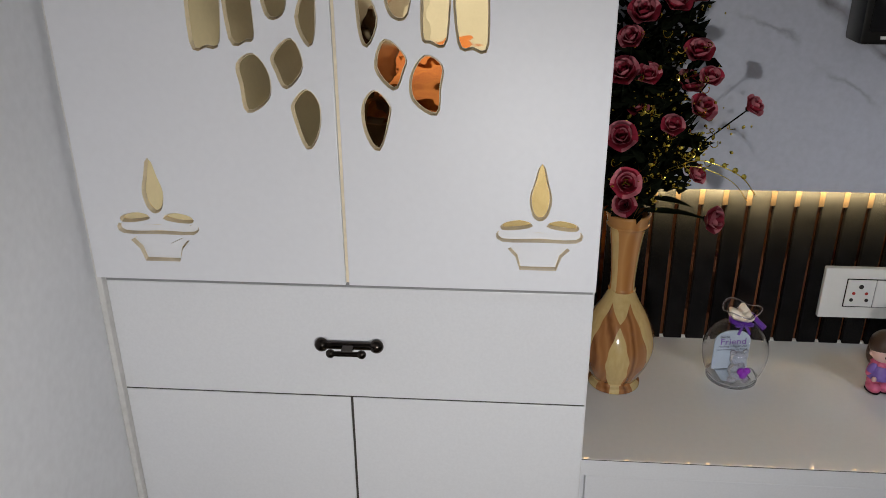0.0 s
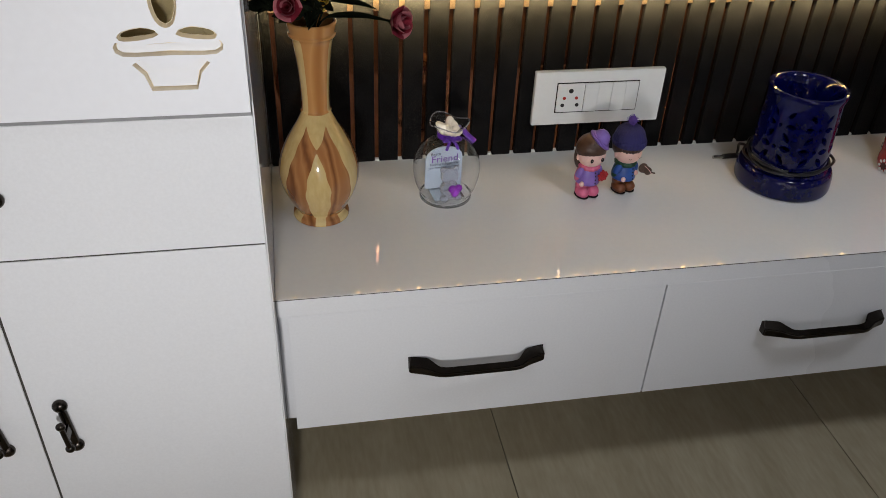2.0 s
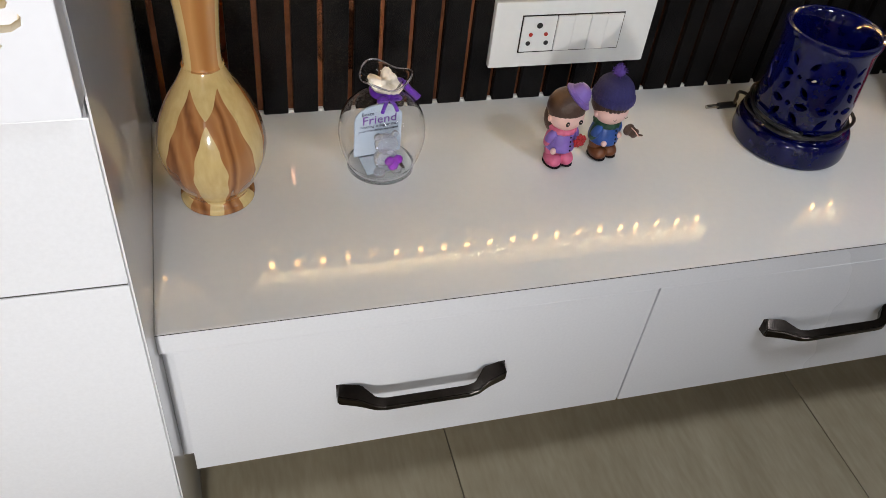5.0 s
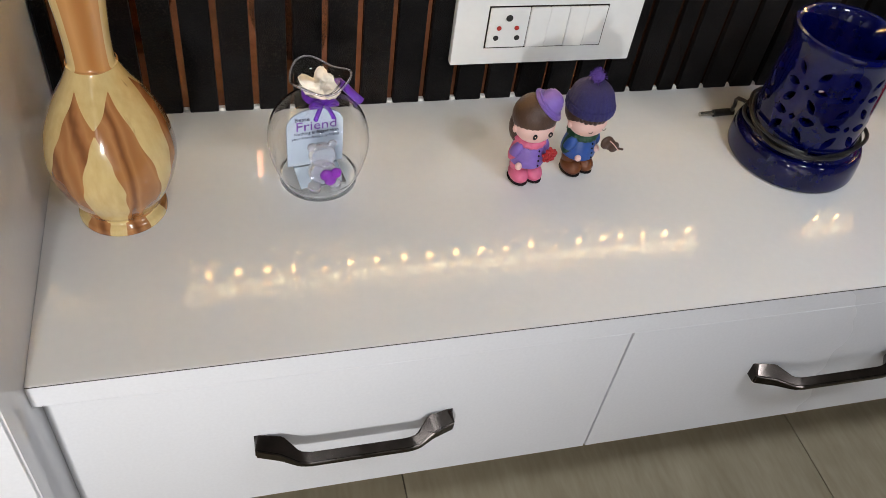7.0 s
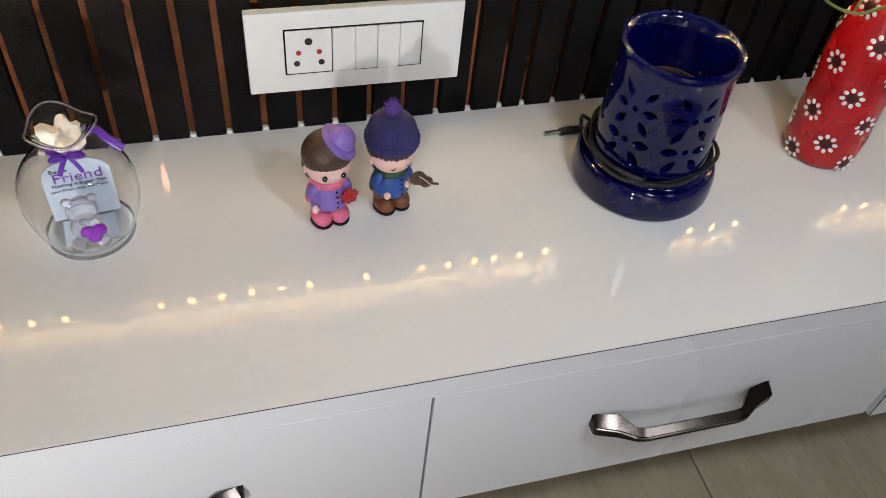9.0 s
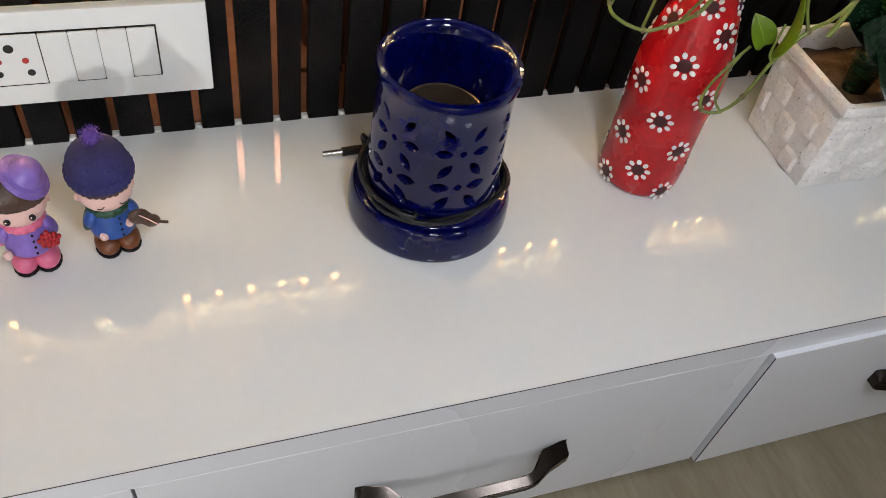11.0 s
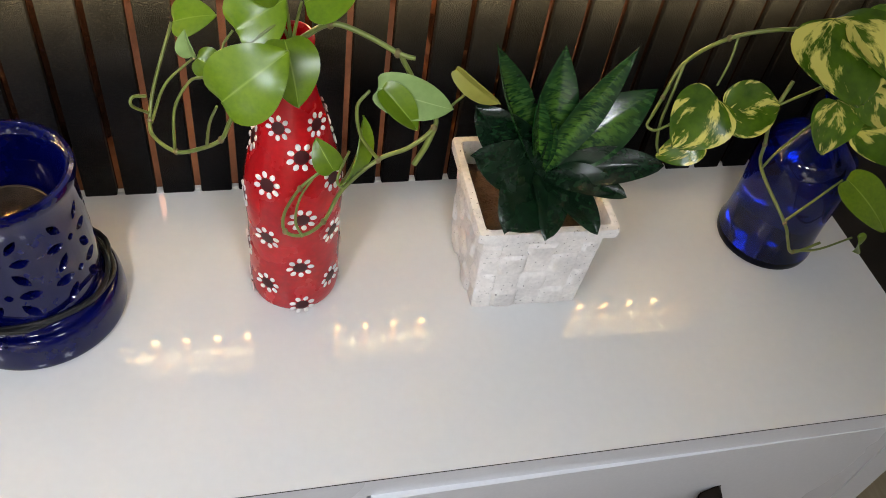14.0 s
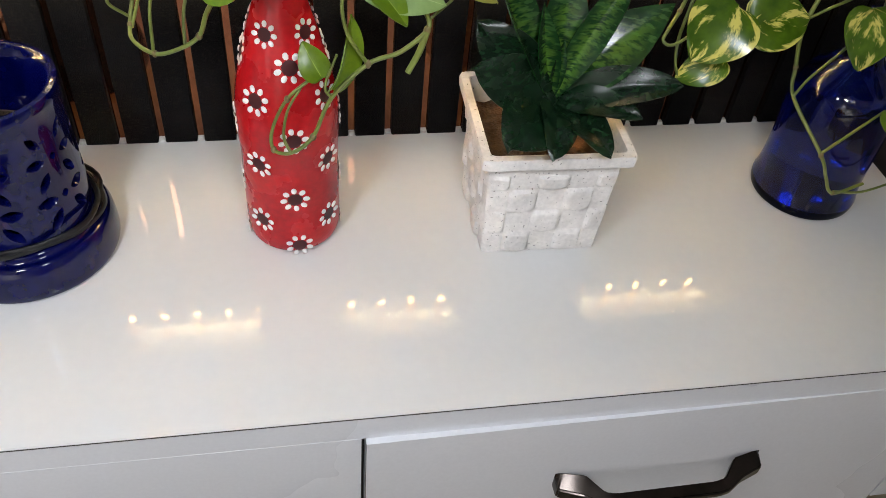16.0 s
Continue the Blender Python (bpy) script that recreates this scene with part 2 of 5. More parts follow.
# ---- the room ----
TOP, FRONT, WALL = 0.458, 0.920, 1.257
floor = tagged(part("floor", boxed(-0.6, 3.2, -3.0, 1.5, -0.05, -0.004), GROUT), "beige marble-look tiled floor with thin dark joints", "floor", kind="structure")
tagged(part("wall_west", boxed(-0.65, -0.49, -3.0, 1.5, -0.05, 2.75), PAINT), "plain white painted side wall beside the tall cabinet", "wall", kind="structure")
tagged(part("wall_north", boxed(-0.49, 1.772, 1.275, 1.5, -0.05, 2.75), PAINT), "white wall that carries the dark slats and marble", "wall", kind="structure")
tagged(part("wall_south", boxed(-0.65, 3.35, -3.15, -3.0, -0.05, 2.75), PAINT), "plain white painted wall of the room", "wall", kind="structure")
tagged(part("wall_east", boxed(3.2, 3.35, -3.0, 1.5, -0.05, 2.75), PAINT), "plain white painted far side wall", "wall", kind="structure")
tagged(part("ceiling", boxed(-0.65, 3.35, -3.15, 1.5, 2.75, 2.85), PAINT), "plain white painted ceiling", "ceiling", kind="structure")

# near-black sheet puts the corridor's dimness into its brown colour
tagged(part("wall_far", boxed(1.772, 3.35, 1.31, 1.5, -0.05, 2.75), DIM_CORRIDOR), "near-black brown sheet standing for the dim corridor beside the drawer unit", "wall", kind="structure")
tagged(part("wall_end", boxed(1.739, 1.772, 1.2555, 1.2745, 0.0, 2.2, bevel=0.001), PAINT), "narrow white end strip beside the slats", "trim", kind="structure")

# ---- tall cabinet ----
CX0, CX1, CM, CF = -0.482, 0.107, -0.187, 0.868
cab = thing("cabinet", "tall white laminate cabinet with gold mirror inlays on its doors", "cabinet", (CM, 1.05, 0))


def under(parent, ob):
    """Hang ob, built in world places, under parent."""
    ob.parent = parent
    ob.matrix_parent_inverse = parent.matrix_world.inverted()
    return ob


bpy.context.view_layer.update()
under(cab, part("body", boxed(CX0 + 0.002, CX1, CF + 0.02, 1.27, 0.0, 2.2), LAMINATE))
under(cab, part("side_panel", boxed(CX1 - 0.001, CX1 + 0.0006, CF + 0.004, 1.2565, 0.0, 2.2), GLOSS_SIDE))
bm = boxed(CX0, CX1 - 0.001, CF, CF + 0.018, 0.5805, 0.735, bevel=0.001)
drawer = under(cab, part("drawer_front", bm, LAMINATE))
for x0, x1 in ((CX0, CM - 0.0015), (CM + 0.0015, CX1 - 0.001)):
    under(cab, part("lower_door", boxed(x0, x1, CF, CF + 0.018, 0.06, 0.5785, bevel=0.001), LAMINATE))
UF, UM = 0.848, -0.180
doors = []
for x0, x1 in ((CX0, UM - 0.002), (UM + 0.002, CX1 - 0.001)):
    doors.append(under(cab, part("upper_door", boxed(x0, x1, UF + 0.0107, CF + 0.018, 0.748, 2.15, bevel=0.002), ACRYLIC, smooth=40)))
under(cab, part("gold_edge_strip", boxed(UM - 0.0018, UM + 0.0018, UF + 0.004, UF + 0.02, 0.750, 2.15), GOLD_EDGE))
for x0, x1, z0, z1 in ((CX0, CX1 - 0.002, 0.5775, 0.5815), (CX0, CX1 - 0.002, 0.7345, 0.7485), (CM - 0.0017, CM + 0.0017, 0.06, 0.578)):
    under(cab, part("shadow_gap", boxed(x0, x1, CF + 0.0012, CF + 0.0195, z0, z1), LEDGE if z0 > 0.7 else EDGE))
tagged(part("trim", boxed(-0.49, CX0, UF + 0.01, UF + 0.03, 0, 2.2, bevel=0.002), BEAD), "narrow beige corner bead between wall and cabinet", "trim", kind="structure")

# ---- wall cladding ----
grooves = [0.237 + 0.037 * k for k in range(-3, 16)]
x = 0.967 - 0.037 * 4
while x < 1.735:
    grooves.append(x)
    x += 0.0371
cladding = tagged(part("wall_cladding", boxed(CX1 + 0.001, 1.739, 1.268, 1.275, TOP - 0.02, 0.80), EDGE), "black fluted wall panelling with copper strips between the slats", "wall panel", kind="structure")
gs = [CX1] + grooves + [1.739]
for a, b in zip(gs, gs[1:]):
    if b - a > 0.012:
        s = part("slat", boxed(a + 0.0035, b - 0.0035, WALL, 1.268, TOP + 0.0005, 0.7370, bevel=0.0015), SLAT)
        s.parent = cladding
for g in grooves:
    # plate added proud of the slats to catch the LED glint
    s = part("strip_end", boxed(g - 0.0042, g + 0.0042, 1.2552, 1.2634, 0.704, 0.775, bevel=0.0005), COPPER_GLINT)
    s.parent = cladding
    s = part("copper_strip", boxed(g - 0.0032, g + 0.0032, 1.2635, 1.268, TOP + 0.004, 0.80), COPPER)
    s.parent = cladding
    s = part("sealant_glint_dab", boxed(g - 0.003, g + 0.003, 1.2585, 1.268, TOP, TOP + 0.004, bevel=0.001), SEAL)
    s.parent = cladding
# added backing, lighter than the slats, imitates their LED-lit tops
s = part("glow_backing", boxed(CX1 + 0.002, 1.738, 1.2645, 1.2678, 0.7375, 0.85), GLOW_BOARD)
s.parent = cladding
# these upper white dabs imitate bright glints at the strip tops
for g in grooves:
    s = part("sealant_glint_dab", boxed(g - 0.0045, g + 0.0045, 1.2552, 1.2632, 0.7755, 0.783, bevel=0.001), SEAL)
    s.parent = cladding
MB = 0.7415
tagged(part("marble_panel", boxed(CX1 + 0.001, 1.772, 1.222, 1.2255, MB, 2.2, bevel=0.0006), MARBLE), "white marble wall panel with grey veins above the slats", "wall panel", kind="structure")
tagged(part("led_strip", boxed(CX1 + 0.01, 1.735, 1.2258, 1.2275, 0.7420, 0.7450), LED), "warm white LED strip behind the edge of the marble panel", "light strip")

# ---- floating unit ----
unit = thing("floating_cabinet", "white wall-hung drawer unit under a glossy white top", "cabinet", (0.92, 1.1, 0.228))
bpy.context.view_layer.update()
under(unit, part("body", boxed(CX1 + 0.001, 1.736, FRONT + 0.02, 1.274, 0.2285, TOP - 0.003), LAMINATE))
under(unit, part("top_rail", boxed(CX1 + 0.001, 1.736, FRONT + 0.0002, FRONT + 0.0205, 0.4301, TOP - 0.0031), LAMINATE))
under(unit, part("end_panel", boxed(1.698, 1.736, FRONT + 0.001, FRONT + 0.0205, 0.2285, 0.432), LAMINATE))
top = thing("countertop", "glossy white worktop of the floating unit", "worktop", (0.92, 1.09, TOP))
bpy.context.view_layer.update()
under(top, part("slab", boxed(CX1 + 0.001, 1.738, FRONT + 0.0012, 1.268, TOP - 0.003, TOP, bevel=0.0004), COUNTER))
under(top, part("edge_band", boxed(CX1 + 0.001, 1.738, FRONT + 0.0002, FRONT + 0.0012, TOP - 0.0008, TOP - 0.0002), COUNTER))
under(unit, part("rail_lip", boxed(CX1 + 0.001, 1.7372, FRONT + 0.0002, FRONT + 0.0011, TOP - 0.0031, TOP - 0.0019), LAMINATE))
under(unit, part("edge_line", boxed(CX1 + 0.001, 1.7375, FRONT - 0.0001, FRONT + 0.0011, TOP - 0.0018, TOP - 0.0009), EDGE))
d_fronts = []
for x0, x1, y in ((0.121, 0.6312, FRONT), (0.6338, 1.1705, FRONT), (1.1738, 1.694, FRONT)):
    d_fronts.append((under(unit, part("drawer_front", boxed(x0, x1, y, y + 0.018, 0.2265, 0.430, bevel=0.0002), LAMINATE)), x0, x1, y))
for x in (0.6325, 1.1721, 1.696):
    under(unit, part("joint", boxed(x - 0.002, x + 0.002, FRONT + 0.012, FRONT + 0.0195, 0.229, 0.430), EDGE))


def bow_handle(drawer_ob, x0, y, z, length=0.19):
    """A gunmetal bow pull: wedge feet that narrow into a square bar."""
    bm = bmesh.new()
    prof = [(0.0, 0.0, 0.011), (0.0, 0.012, 0.011), (0.022, 0.020, 0.010), (0.038, 0.030, 0.0065), (0.048, 0.032, 0.006)]
    prof += [(length - a, b, c) for a, b, c in prof[::-1]]
    inner = [(0.0, -0.0), (0.006, 0.0), (0.026, 0.004), (0.040, 0.020), (0.05, 0.022)]
    inner += [(length - a, b) for a, b in inner[::-1]]
    rings = []
    for (a, b, c), (ia, ib) in zip(prof, inner):
        rings.append([bm.verts.new(v) for v in ((x0 + a, y - b, z - c * 0.9), (x0 + a, y - b, z + c * 0.3), (x0 + ia, y - ib, z + c), (x0 + ia, y - ib, z - c * 0.6))])
    for p, q in zip(rings, rings[1:]):
        for i in range(4):
            bm.faces.new((p[i], p[(i + 1) % 4], q[(i + 1) % 4], q[i]))
    bm.faces.new(rings[0][::-1]), bm.faces.new(rings[-1])
    bmesh.ops.recalc_face_normals(bm, faces=bm.faces[:])
    bmesh.ops.bevel(bm, geom=bm.edges[:], offset=0.0014, segments=2, affect="EDGES")
    ob = under(unit, part("handle", bm, GUNMETAL, label="polished gunmetal bow handle", smooth=35))
    return ob


bow_handle(d_fronts[0][0], 0.276, FRONT, 0.333)
bow_handle(d_fronts[1][0], 0.797, FRONT, 0.338, 0.196)
handle = bow_handle(d_fronts[2][0], 1.336, FRONT, 0.343)
# the last drawer is not quite shut: its near end stands a finger's breadth out
lip = under(unit, part("edge_band", boxed(1.1734, 1.1738, FRONT - 0.0001, FRONT + 0.0008, 0.2268, 0.4298), EDGE, label="dark worn edge of the drawer front"))
ajar = Matrix.Translation((1.694, FRONT, 0)) @ Matrix.Rotation(radians(0.6), 4, "Z") @ Matrix.Translation((-1.694, -FRONT, 0))
for ob in (d_fronts[2][0], handle, lip):
    ob.data.transform(ajar)

# ---- switch plate ----
sp = thing("switch_plate", "white modular switch plate with a five-pin socket and four switches", "switch", (0.628, 1.25, 0.558))
bpy.context.view_layer.update()
under(sp, part("plate", boxed(0.521, 0.735, 1.2475, WALL + 0.001, 0.513, 0.603, bevel=0.002), PLASTIC, smooth=40))
under(sp, part("bezel", boxed(0.5565, 0.6935, 1.2468, 1.25, 0.534, 0.585), GUNMETAL))
under(sp, part("socket", boxed(0.558, 0.6025, 1.2455, 1.25, 0.5355, 0.5835, bevel=0.001), PLASTIC))
for i in range(4):
    under(sp, part("switch", boxed(0.6032 + 0.0223 * i, 0.6253 + 0.0223 * i, 1.2442 + 0.0008 * (i % 2), 1.25, 0.5355, 0.5835, bevel=0.0012), PLASTIC))
for dx, dz, r, m in ((0, 0.012, 0.0038, HOLE), (-0.010, 0.0, 0.0026, RED_DOT), (0.010, 0.0, 0.0026, RED_DOT), (-0.012, -0.012, 0.003, HOLE), (0.012, -0.012, 0.003, HOLE)):
    bm = bmesh.new()
    bmesh.ops.create_cone(bm, cap_ends=True, segments=16, radius1=r, radius2=r, depth=0.001, matrix=pose(0.580 + dx, 1.2452, 0.5595 + dz, 90))
    under(sp, part("pin_hole", bm, m))

# ---- gold inlays and pulls of the tall cabinet ----
PETALS = [
    [(-0.325, 1.115), (-0.330, 1.026), (-0.315, 1.022), (-0.301, 1.028), (-0.298, 1.10)],
    [(-0.290, 1.110), (-0.288, 1.030), (-0.272, 1.028), (-0.264, 1.036), (-0.268, 1.10)],
    [(-0.253, 1.105), (-0.248, 1.055), (-0.233, 1.054), (-0.227, 1.075), (-0.232, 1.11)],
    [(-0.200, 1.085), (-0.217, 1.052), (-0.206, 1.023), (-0.199, 1.045)],
    [(-0.283, 1.003), (-0.266, 1.013), (-0.252, 0.992), (-0.254, 0.967), (-0.277, 0.953), (-0.281, 0.980)],
    [(-0.245, 1.012), (-0.225, 1.029), (-0.215, 1.001), (-0.233, 0.979), (-0.242, 0.996)],
    [(-0.212, 0.976), (-0.200, 0.960), (-0.202, 0.932), (-0.215, 0.913), (-0.227, 0.950), (-0.226, 0.963)],
]


cutters = [bmesh.new(), bmesh.new()]


def inlay(name, outline, side, face=0):
    """A gold mirror piece that shows at the bottom of a cut-out in the door's facing."""
    cut = cutters[side]
    n = len(outline)
    area = sum(outline[i][0] * outline[(i + 1) % n][1] - outline[(i + 1) % n][0] * outline[i][1] for i in range(n))
    loops = []
    for y, grow in ((UF - 0.002, 0.0022), (UF + 0.013, -0.0006)):
        loop = []
        for i, (x, z) in enumerate(outline):
            edge = Vector(outline[(i + 1) % n]) - Vector(outline[i - 1])
            away = Vector((edge.y, -edge.x)).normalized() * math.copysign(grow, grow * area)
            loop.append(cut.verts.new((x + away.x, y, z + away.y)))
        loops.append(loop)
    for i in range(n):
        cut.faces.new((loops[0][i], loops[0][(i + 1) % n], loops[1][(i + 1) % n], loops[1][i])).material_index = 1
    cut.faces.new(loops[0][::-1]).material_index = 1
    cut.faces.new(loops[1]).material_index = 1
    cx, cz = sum(p[0] for p in outline) / n, sum(p[1] for p in outline) / n
    bm = plate_shape(bmesh.new(), [(cx + (x - cx) * 1.004, cz + (z - cz) * 1.004) for x, z in outline], UF + 0.0052, UF + 0.0109, 0.0009, 0, 1)
    ob = part(name, bm, [ACRYLIC if face else GOLD, GOLD_EDGE], label="white inlay with a gold rim" if face else "gold mirror inlay")
    ob.parent = doors[side]
    return ob


for shape in PETALS:
    inlay("petal_inlay", smooth_loop(shape, 4), 0)
    inlay("petal_inlay", smooth_loop([(2 * UM + 0.008 - px, pz) for px, pz in shape][::-1], 4), 1)


def lamp_motif(cx, dz, side):
    flame = [(0, 0.063), (0.006, 0.042), (0.0105, 0.024), (0.007, 0.006), (0, 0), (-0.007, 0.006), (-0.0105, 0.024), (-0.006, 0.042)]
    inlay("flame_inlay", smooth_loop([(cx + a, 0.836 + dz + b) for a, b in flame], 3), side)
    for way in (-1, 1):
        dish = [(0.009, -0.002), (0.022, 0.0025), (0.038, -0.001), (0.041, -0.006), (0.026, -0.006)]
        inlay("oil_dish_inlay", smooth_loop([(cx + way * a, 0.831 + dz + b) for a, b in dish][::way], 3), side)
    inlay("tray_inlay", smooth_loop([(cx + a, 0.820 + dz + b) for a, b in ((-0.045, 0), (-0.030, -0.0035), (0, -0.001), (0.030, -0.0035), (0.045, 0), (0.041, -0.0095), (0, -0.0095), (-0.041, -0.0095))], 3), side, 1)
    inlay("bowl_inlay", [(cx + a, 0.801 + dz + b) for a, b in ((-0.033, 0), (-0.028, 0.002), (-0.012, -0.006), (0.012, -0.006), (0.028, 0.002), (0.033, 0), (0.024, -0.010), (0.020, -0.025), (-0.020, -0.025), (-0.024, -0.010))], side, 1)


lamp_motif(0.039, 0.0, 1)
lamp_motif(-0.397, -0.002, 0)
for side, (x0, x1) in enumerate(((CX0, UM - 0.002), (UM + 0.002, CX1 - 0.001))):
    bmesh.ops.recalc_face_normals(cutters[side], faces=cutters[side].faces[:])
    facing, cutting = part("facing", boxed(x0, x1, UF, UF + 0.0105, 0.748, 2.15, bevel=0.0012), [ACRYLIC, GOLD_EDGE]), part("cutting", cutters[side], [ACRYLIC, GOLD_EDGE])
    mod = facing.modifiers.new("cut_outs", "BOOLEAN")
    mod.object, mod.operation, mod.solver = cutting, "DIFFERENCE", "EXACT"
    bpy.context.view_layer.update()
    me = bpy.data.meshes.new_from_object(facing.evaluated_get(bpy.context.evaluated_depsgraph_get()))
    bpy.data.objects.remove(facing), bpy.data.objects.remove(cutting)
    ob = new("door_facing", me)
    ob.parent = doors[side]


def bone_pull(place, turn):
    """A bone-shaped back plate with a smaller bone held before it by a post."""
    pull = under(cab, new("pull"))
    tagged(pull, "black nickel bone-shaped pull")
    pull.matrix_world = pose(*place, 0, turn, 0)
    for half, r, y in ((0.034, 0.0072, -0.004), (0.019, 0.0046, -0.024)):
        bm = bmesh.new()
        tube(bm, [(-half, y, 0), (-half * 0.5, y, 0), (half * 0.5, y, 0), (half, y, 0)], r * 0.72, segs=12, steps=4)
        for sx in (-half, half):
            ball(bm, (sx, y, 0), r * 1.25, (1, 0.8, 1))
        part("back_plate" if half > 0.02 else "grip", bm, GUNMETAL, pull, smooth=50)
    part("post", boxed(-0.007, 0.007, -0.024, -0.002, -0.003, 0.003, bevel=0.001), GUNMETAL, pull)


bone_pull((-0.186, CF, 0.657), 0)
bone_pull((-0.231, CF, 0.337), 83)
bone_pull((-0.150, CF, 0.335), 85)

# ---- unseen bench behind the camera, added to colour the gold inlays' reflections ----
BENCH = mat("dark_polished_wood", (0.10, 0.035, 0.014), 0.3, dark=(0.045, 0.015, 0.006), scale=20, stretch=(3, 0.3, 3))
CUSHION = mat("orange_red_cloth", (0.42, 0.15, 0.03), 0.85, dark=(0.16, 0.025, 0.008), scale=14, bump=0.2)
bench = thing("bench", "unseen dark wooden bench with orange-red seat cushions, added for the gold inlays to mirror", "bench", (-0.25, -1.6, 0))
bpy.context.view_layer.update()
under(bench, part("seat", boxed(-0.47, -0.02, -2.15, -1.05, 0.36, 0.40, bevel=0.006), BENCH))
under(bench, part("backrest", boxed(-0.485, -0.45, -2.15, -1.05, 0.405, 0.78, bevel=0.006), BENCH))
for bx in (-0.455, -0.075):
    for by in (-2.13, -1.12):
        under(bench, part("leg", boxed(bx, bx + 0.05, by, by + 0.05, 0.0, 0.359, bevel=0.004), BENCH))
for by in (-2.12, -1.58):
    cushion = boxed(-0.44, -0.03, by, by + 0.52, 0.402, 0.50)
    bmesh.ops.bevel(cushion, geom=cushion.edges[:], offset=0.035, segments=4, affect="EDGES")
    under(bench, part("cushion", cushion, CUSHION, smooth=50))

# ---- television ----
tv = thing("television", "black flat television low on the marble panel", "television", (1.0, 1.19, 0.97))
bpy.context.view_layer.update()
under(tv, part("casing", boxed(0.468, 1.56, 1.165, 1.221, 0.972, 1.60, bevel=0.006), BLACK, smooth=40))
under(tv, part("screen", boxed(0.478, 1.55, 1.1635, 1.166, 0.990, 1.592), mat("tv_glass", (0.008, 0.008, 0.009), 0.05)))
under(tv, part("badge", boxed(0.494, 0.510, 1.1632, 1.1652, 0.980, 0.984), PLASTIC))

# ---- turned wooden vase ----
def inlaid_wood(name):
    """Lacquered wood: pale sapwood, and brown or orange pieces where the mesh's own "inset" value is above nought."""
    m = mat(name, (0.61, 0.465, 0.215), 0.10, dark=(0.46, 0.325, 0.125), scale=16, stretch=(1, 1, 0.3), grain=160, coat=0.8, speckle=((0.26, 0.17, 0.07), 20, 0.62, 7, 1.4))
    nodes, links = m.node_tree.nodes, m.node_tree.links
    b = nodes["Principled BSDF"]
    pale = b.inputs["Base Color"].links[0].from_socket
    co = nodes["Texture Coordinate"].outputs["Object"]
    inset, tone = nodes.new("ShaderNodeAttribute"), nodes.new("ShaderNodeAttribute")
    inset.attribute_name, tone.attribute_name = "inset", "tone"
    colours = []
    for scale, bend, stops in ((34, 7.0, ((0.0, (0.17, 0.062, 0.018)), (0.16, (0.27, 0.108, 0.033)), (0.6, (0.37, 0.170, 0.058)), (1.0, (0.30, 0.125, 0.038)))),
                               (26, 3.5, ((0.0, (0.34, 0.145, 0.042)), (0.5, (0.47, 0.235, 0.080)), (1.0, (0.41, 0.19, 0.058))))):
        stretch, wave, ramp = (nodes.new("ShaderNode" + k) for k in ("Mapping", "TexWave", "ValToRGB"))
        stretch.inputs["Scale"].default_value = (1, 1, 0.16)
        stretch.inputs["Rotation"].default_value = (0.10, 0.14, 0)
        wave.inputs["Scale"].default_value, wave.inputs["Distortion"].default_value = scale / 3, bend
        wave.inputs["Detail"].default_value, wave.inputs["Detail Scale"].default_value = 4, 1.6
        while len(ramp.color_ramp.elements) < len(stops):
            ramp.color_ramp.elements.new(0.5)
        for e, (at, c) in zip(ramp.color_ramp.elements, stops):
            e.position, e.color = at, (*c, 1)
        links.new(co, stretch.inputs[0]), links.new(stretch.outputs[0], wave.inputs["Vector"]), links.new(wave.outputs["Fac"], ramp.inputs[0])
        colours.append(ramp.outputs[0])
    kind, both, cut = nodes.new("ShaderNodeMix"), nodes.new("ShaderNodeMix"), nodes.new("ShaderNodeMapRange")
    kind.data_type = both.data_type = "RGBA"
    cut.inputs[1].default_value, cut.inputs[2].default_value = -0.35, 0.35
    links.new(inset.outputs["Fac"], cut.inputs[0])
    links.new(tone.outputs["Fac"], kind.inputs[0]), links.new(colours[0], kind.inputs[6]), links.new(colours[1], kind.inputs[7])
    links.new(cut.outputs[0], both.inputs[0]), links.new(pale, both.inputs[6]), links.new(kind.outputs[2], both.inputs[7])
    links.new(both.outputs[2], b.inputs["Base Color"])
    return m


WOOD = inlaid_wood("inlaid_lacquered_wood")


def smooth_profile(points, steps=6):
    return [(max(q.x, 0.0004), q.y) for q in (Vector((v.x, v.y)) for v in spline([(r, z, 0) for r, z in points], steps))]


vase = thing("vase", "tall turned vase of inlaid pale and brown lacquered wood", "vase", (0.177, 1.115, TOP), 22)
prof = [(0.036, 0), (0.0395, 0.002), (0.039, 0.008), (0.0345, 0.014), (0.040, 0.024), (0.050, 0.045), (0.0555, 0.070), (0.052, 0.095), (0.041, 0.122), (0.027, 0.146),
        (0.0195, 0.162), (0.0205, 0.164), (0.0185, 0.168), (0.0185, 0.19), (0.021, 0.225), (0.0255, 0.258), (0.0305, 0.268), (0.0295, 0.272), (0.0315, 0.284), (0.027, 0.284), (0.022, 0.262), (0.016, 0.20)]


def between(h, stops):
    """The value at height h on a line of (height, value) stops, rising."""
    for (h0, v0), (h1, v1) in zip(stops, stops[1:]):
        if h <= h1:
            return v0 + (v1 - v0) * max(0.0, (h - h0) / (h1 - h0))
    return stops[-1][1]


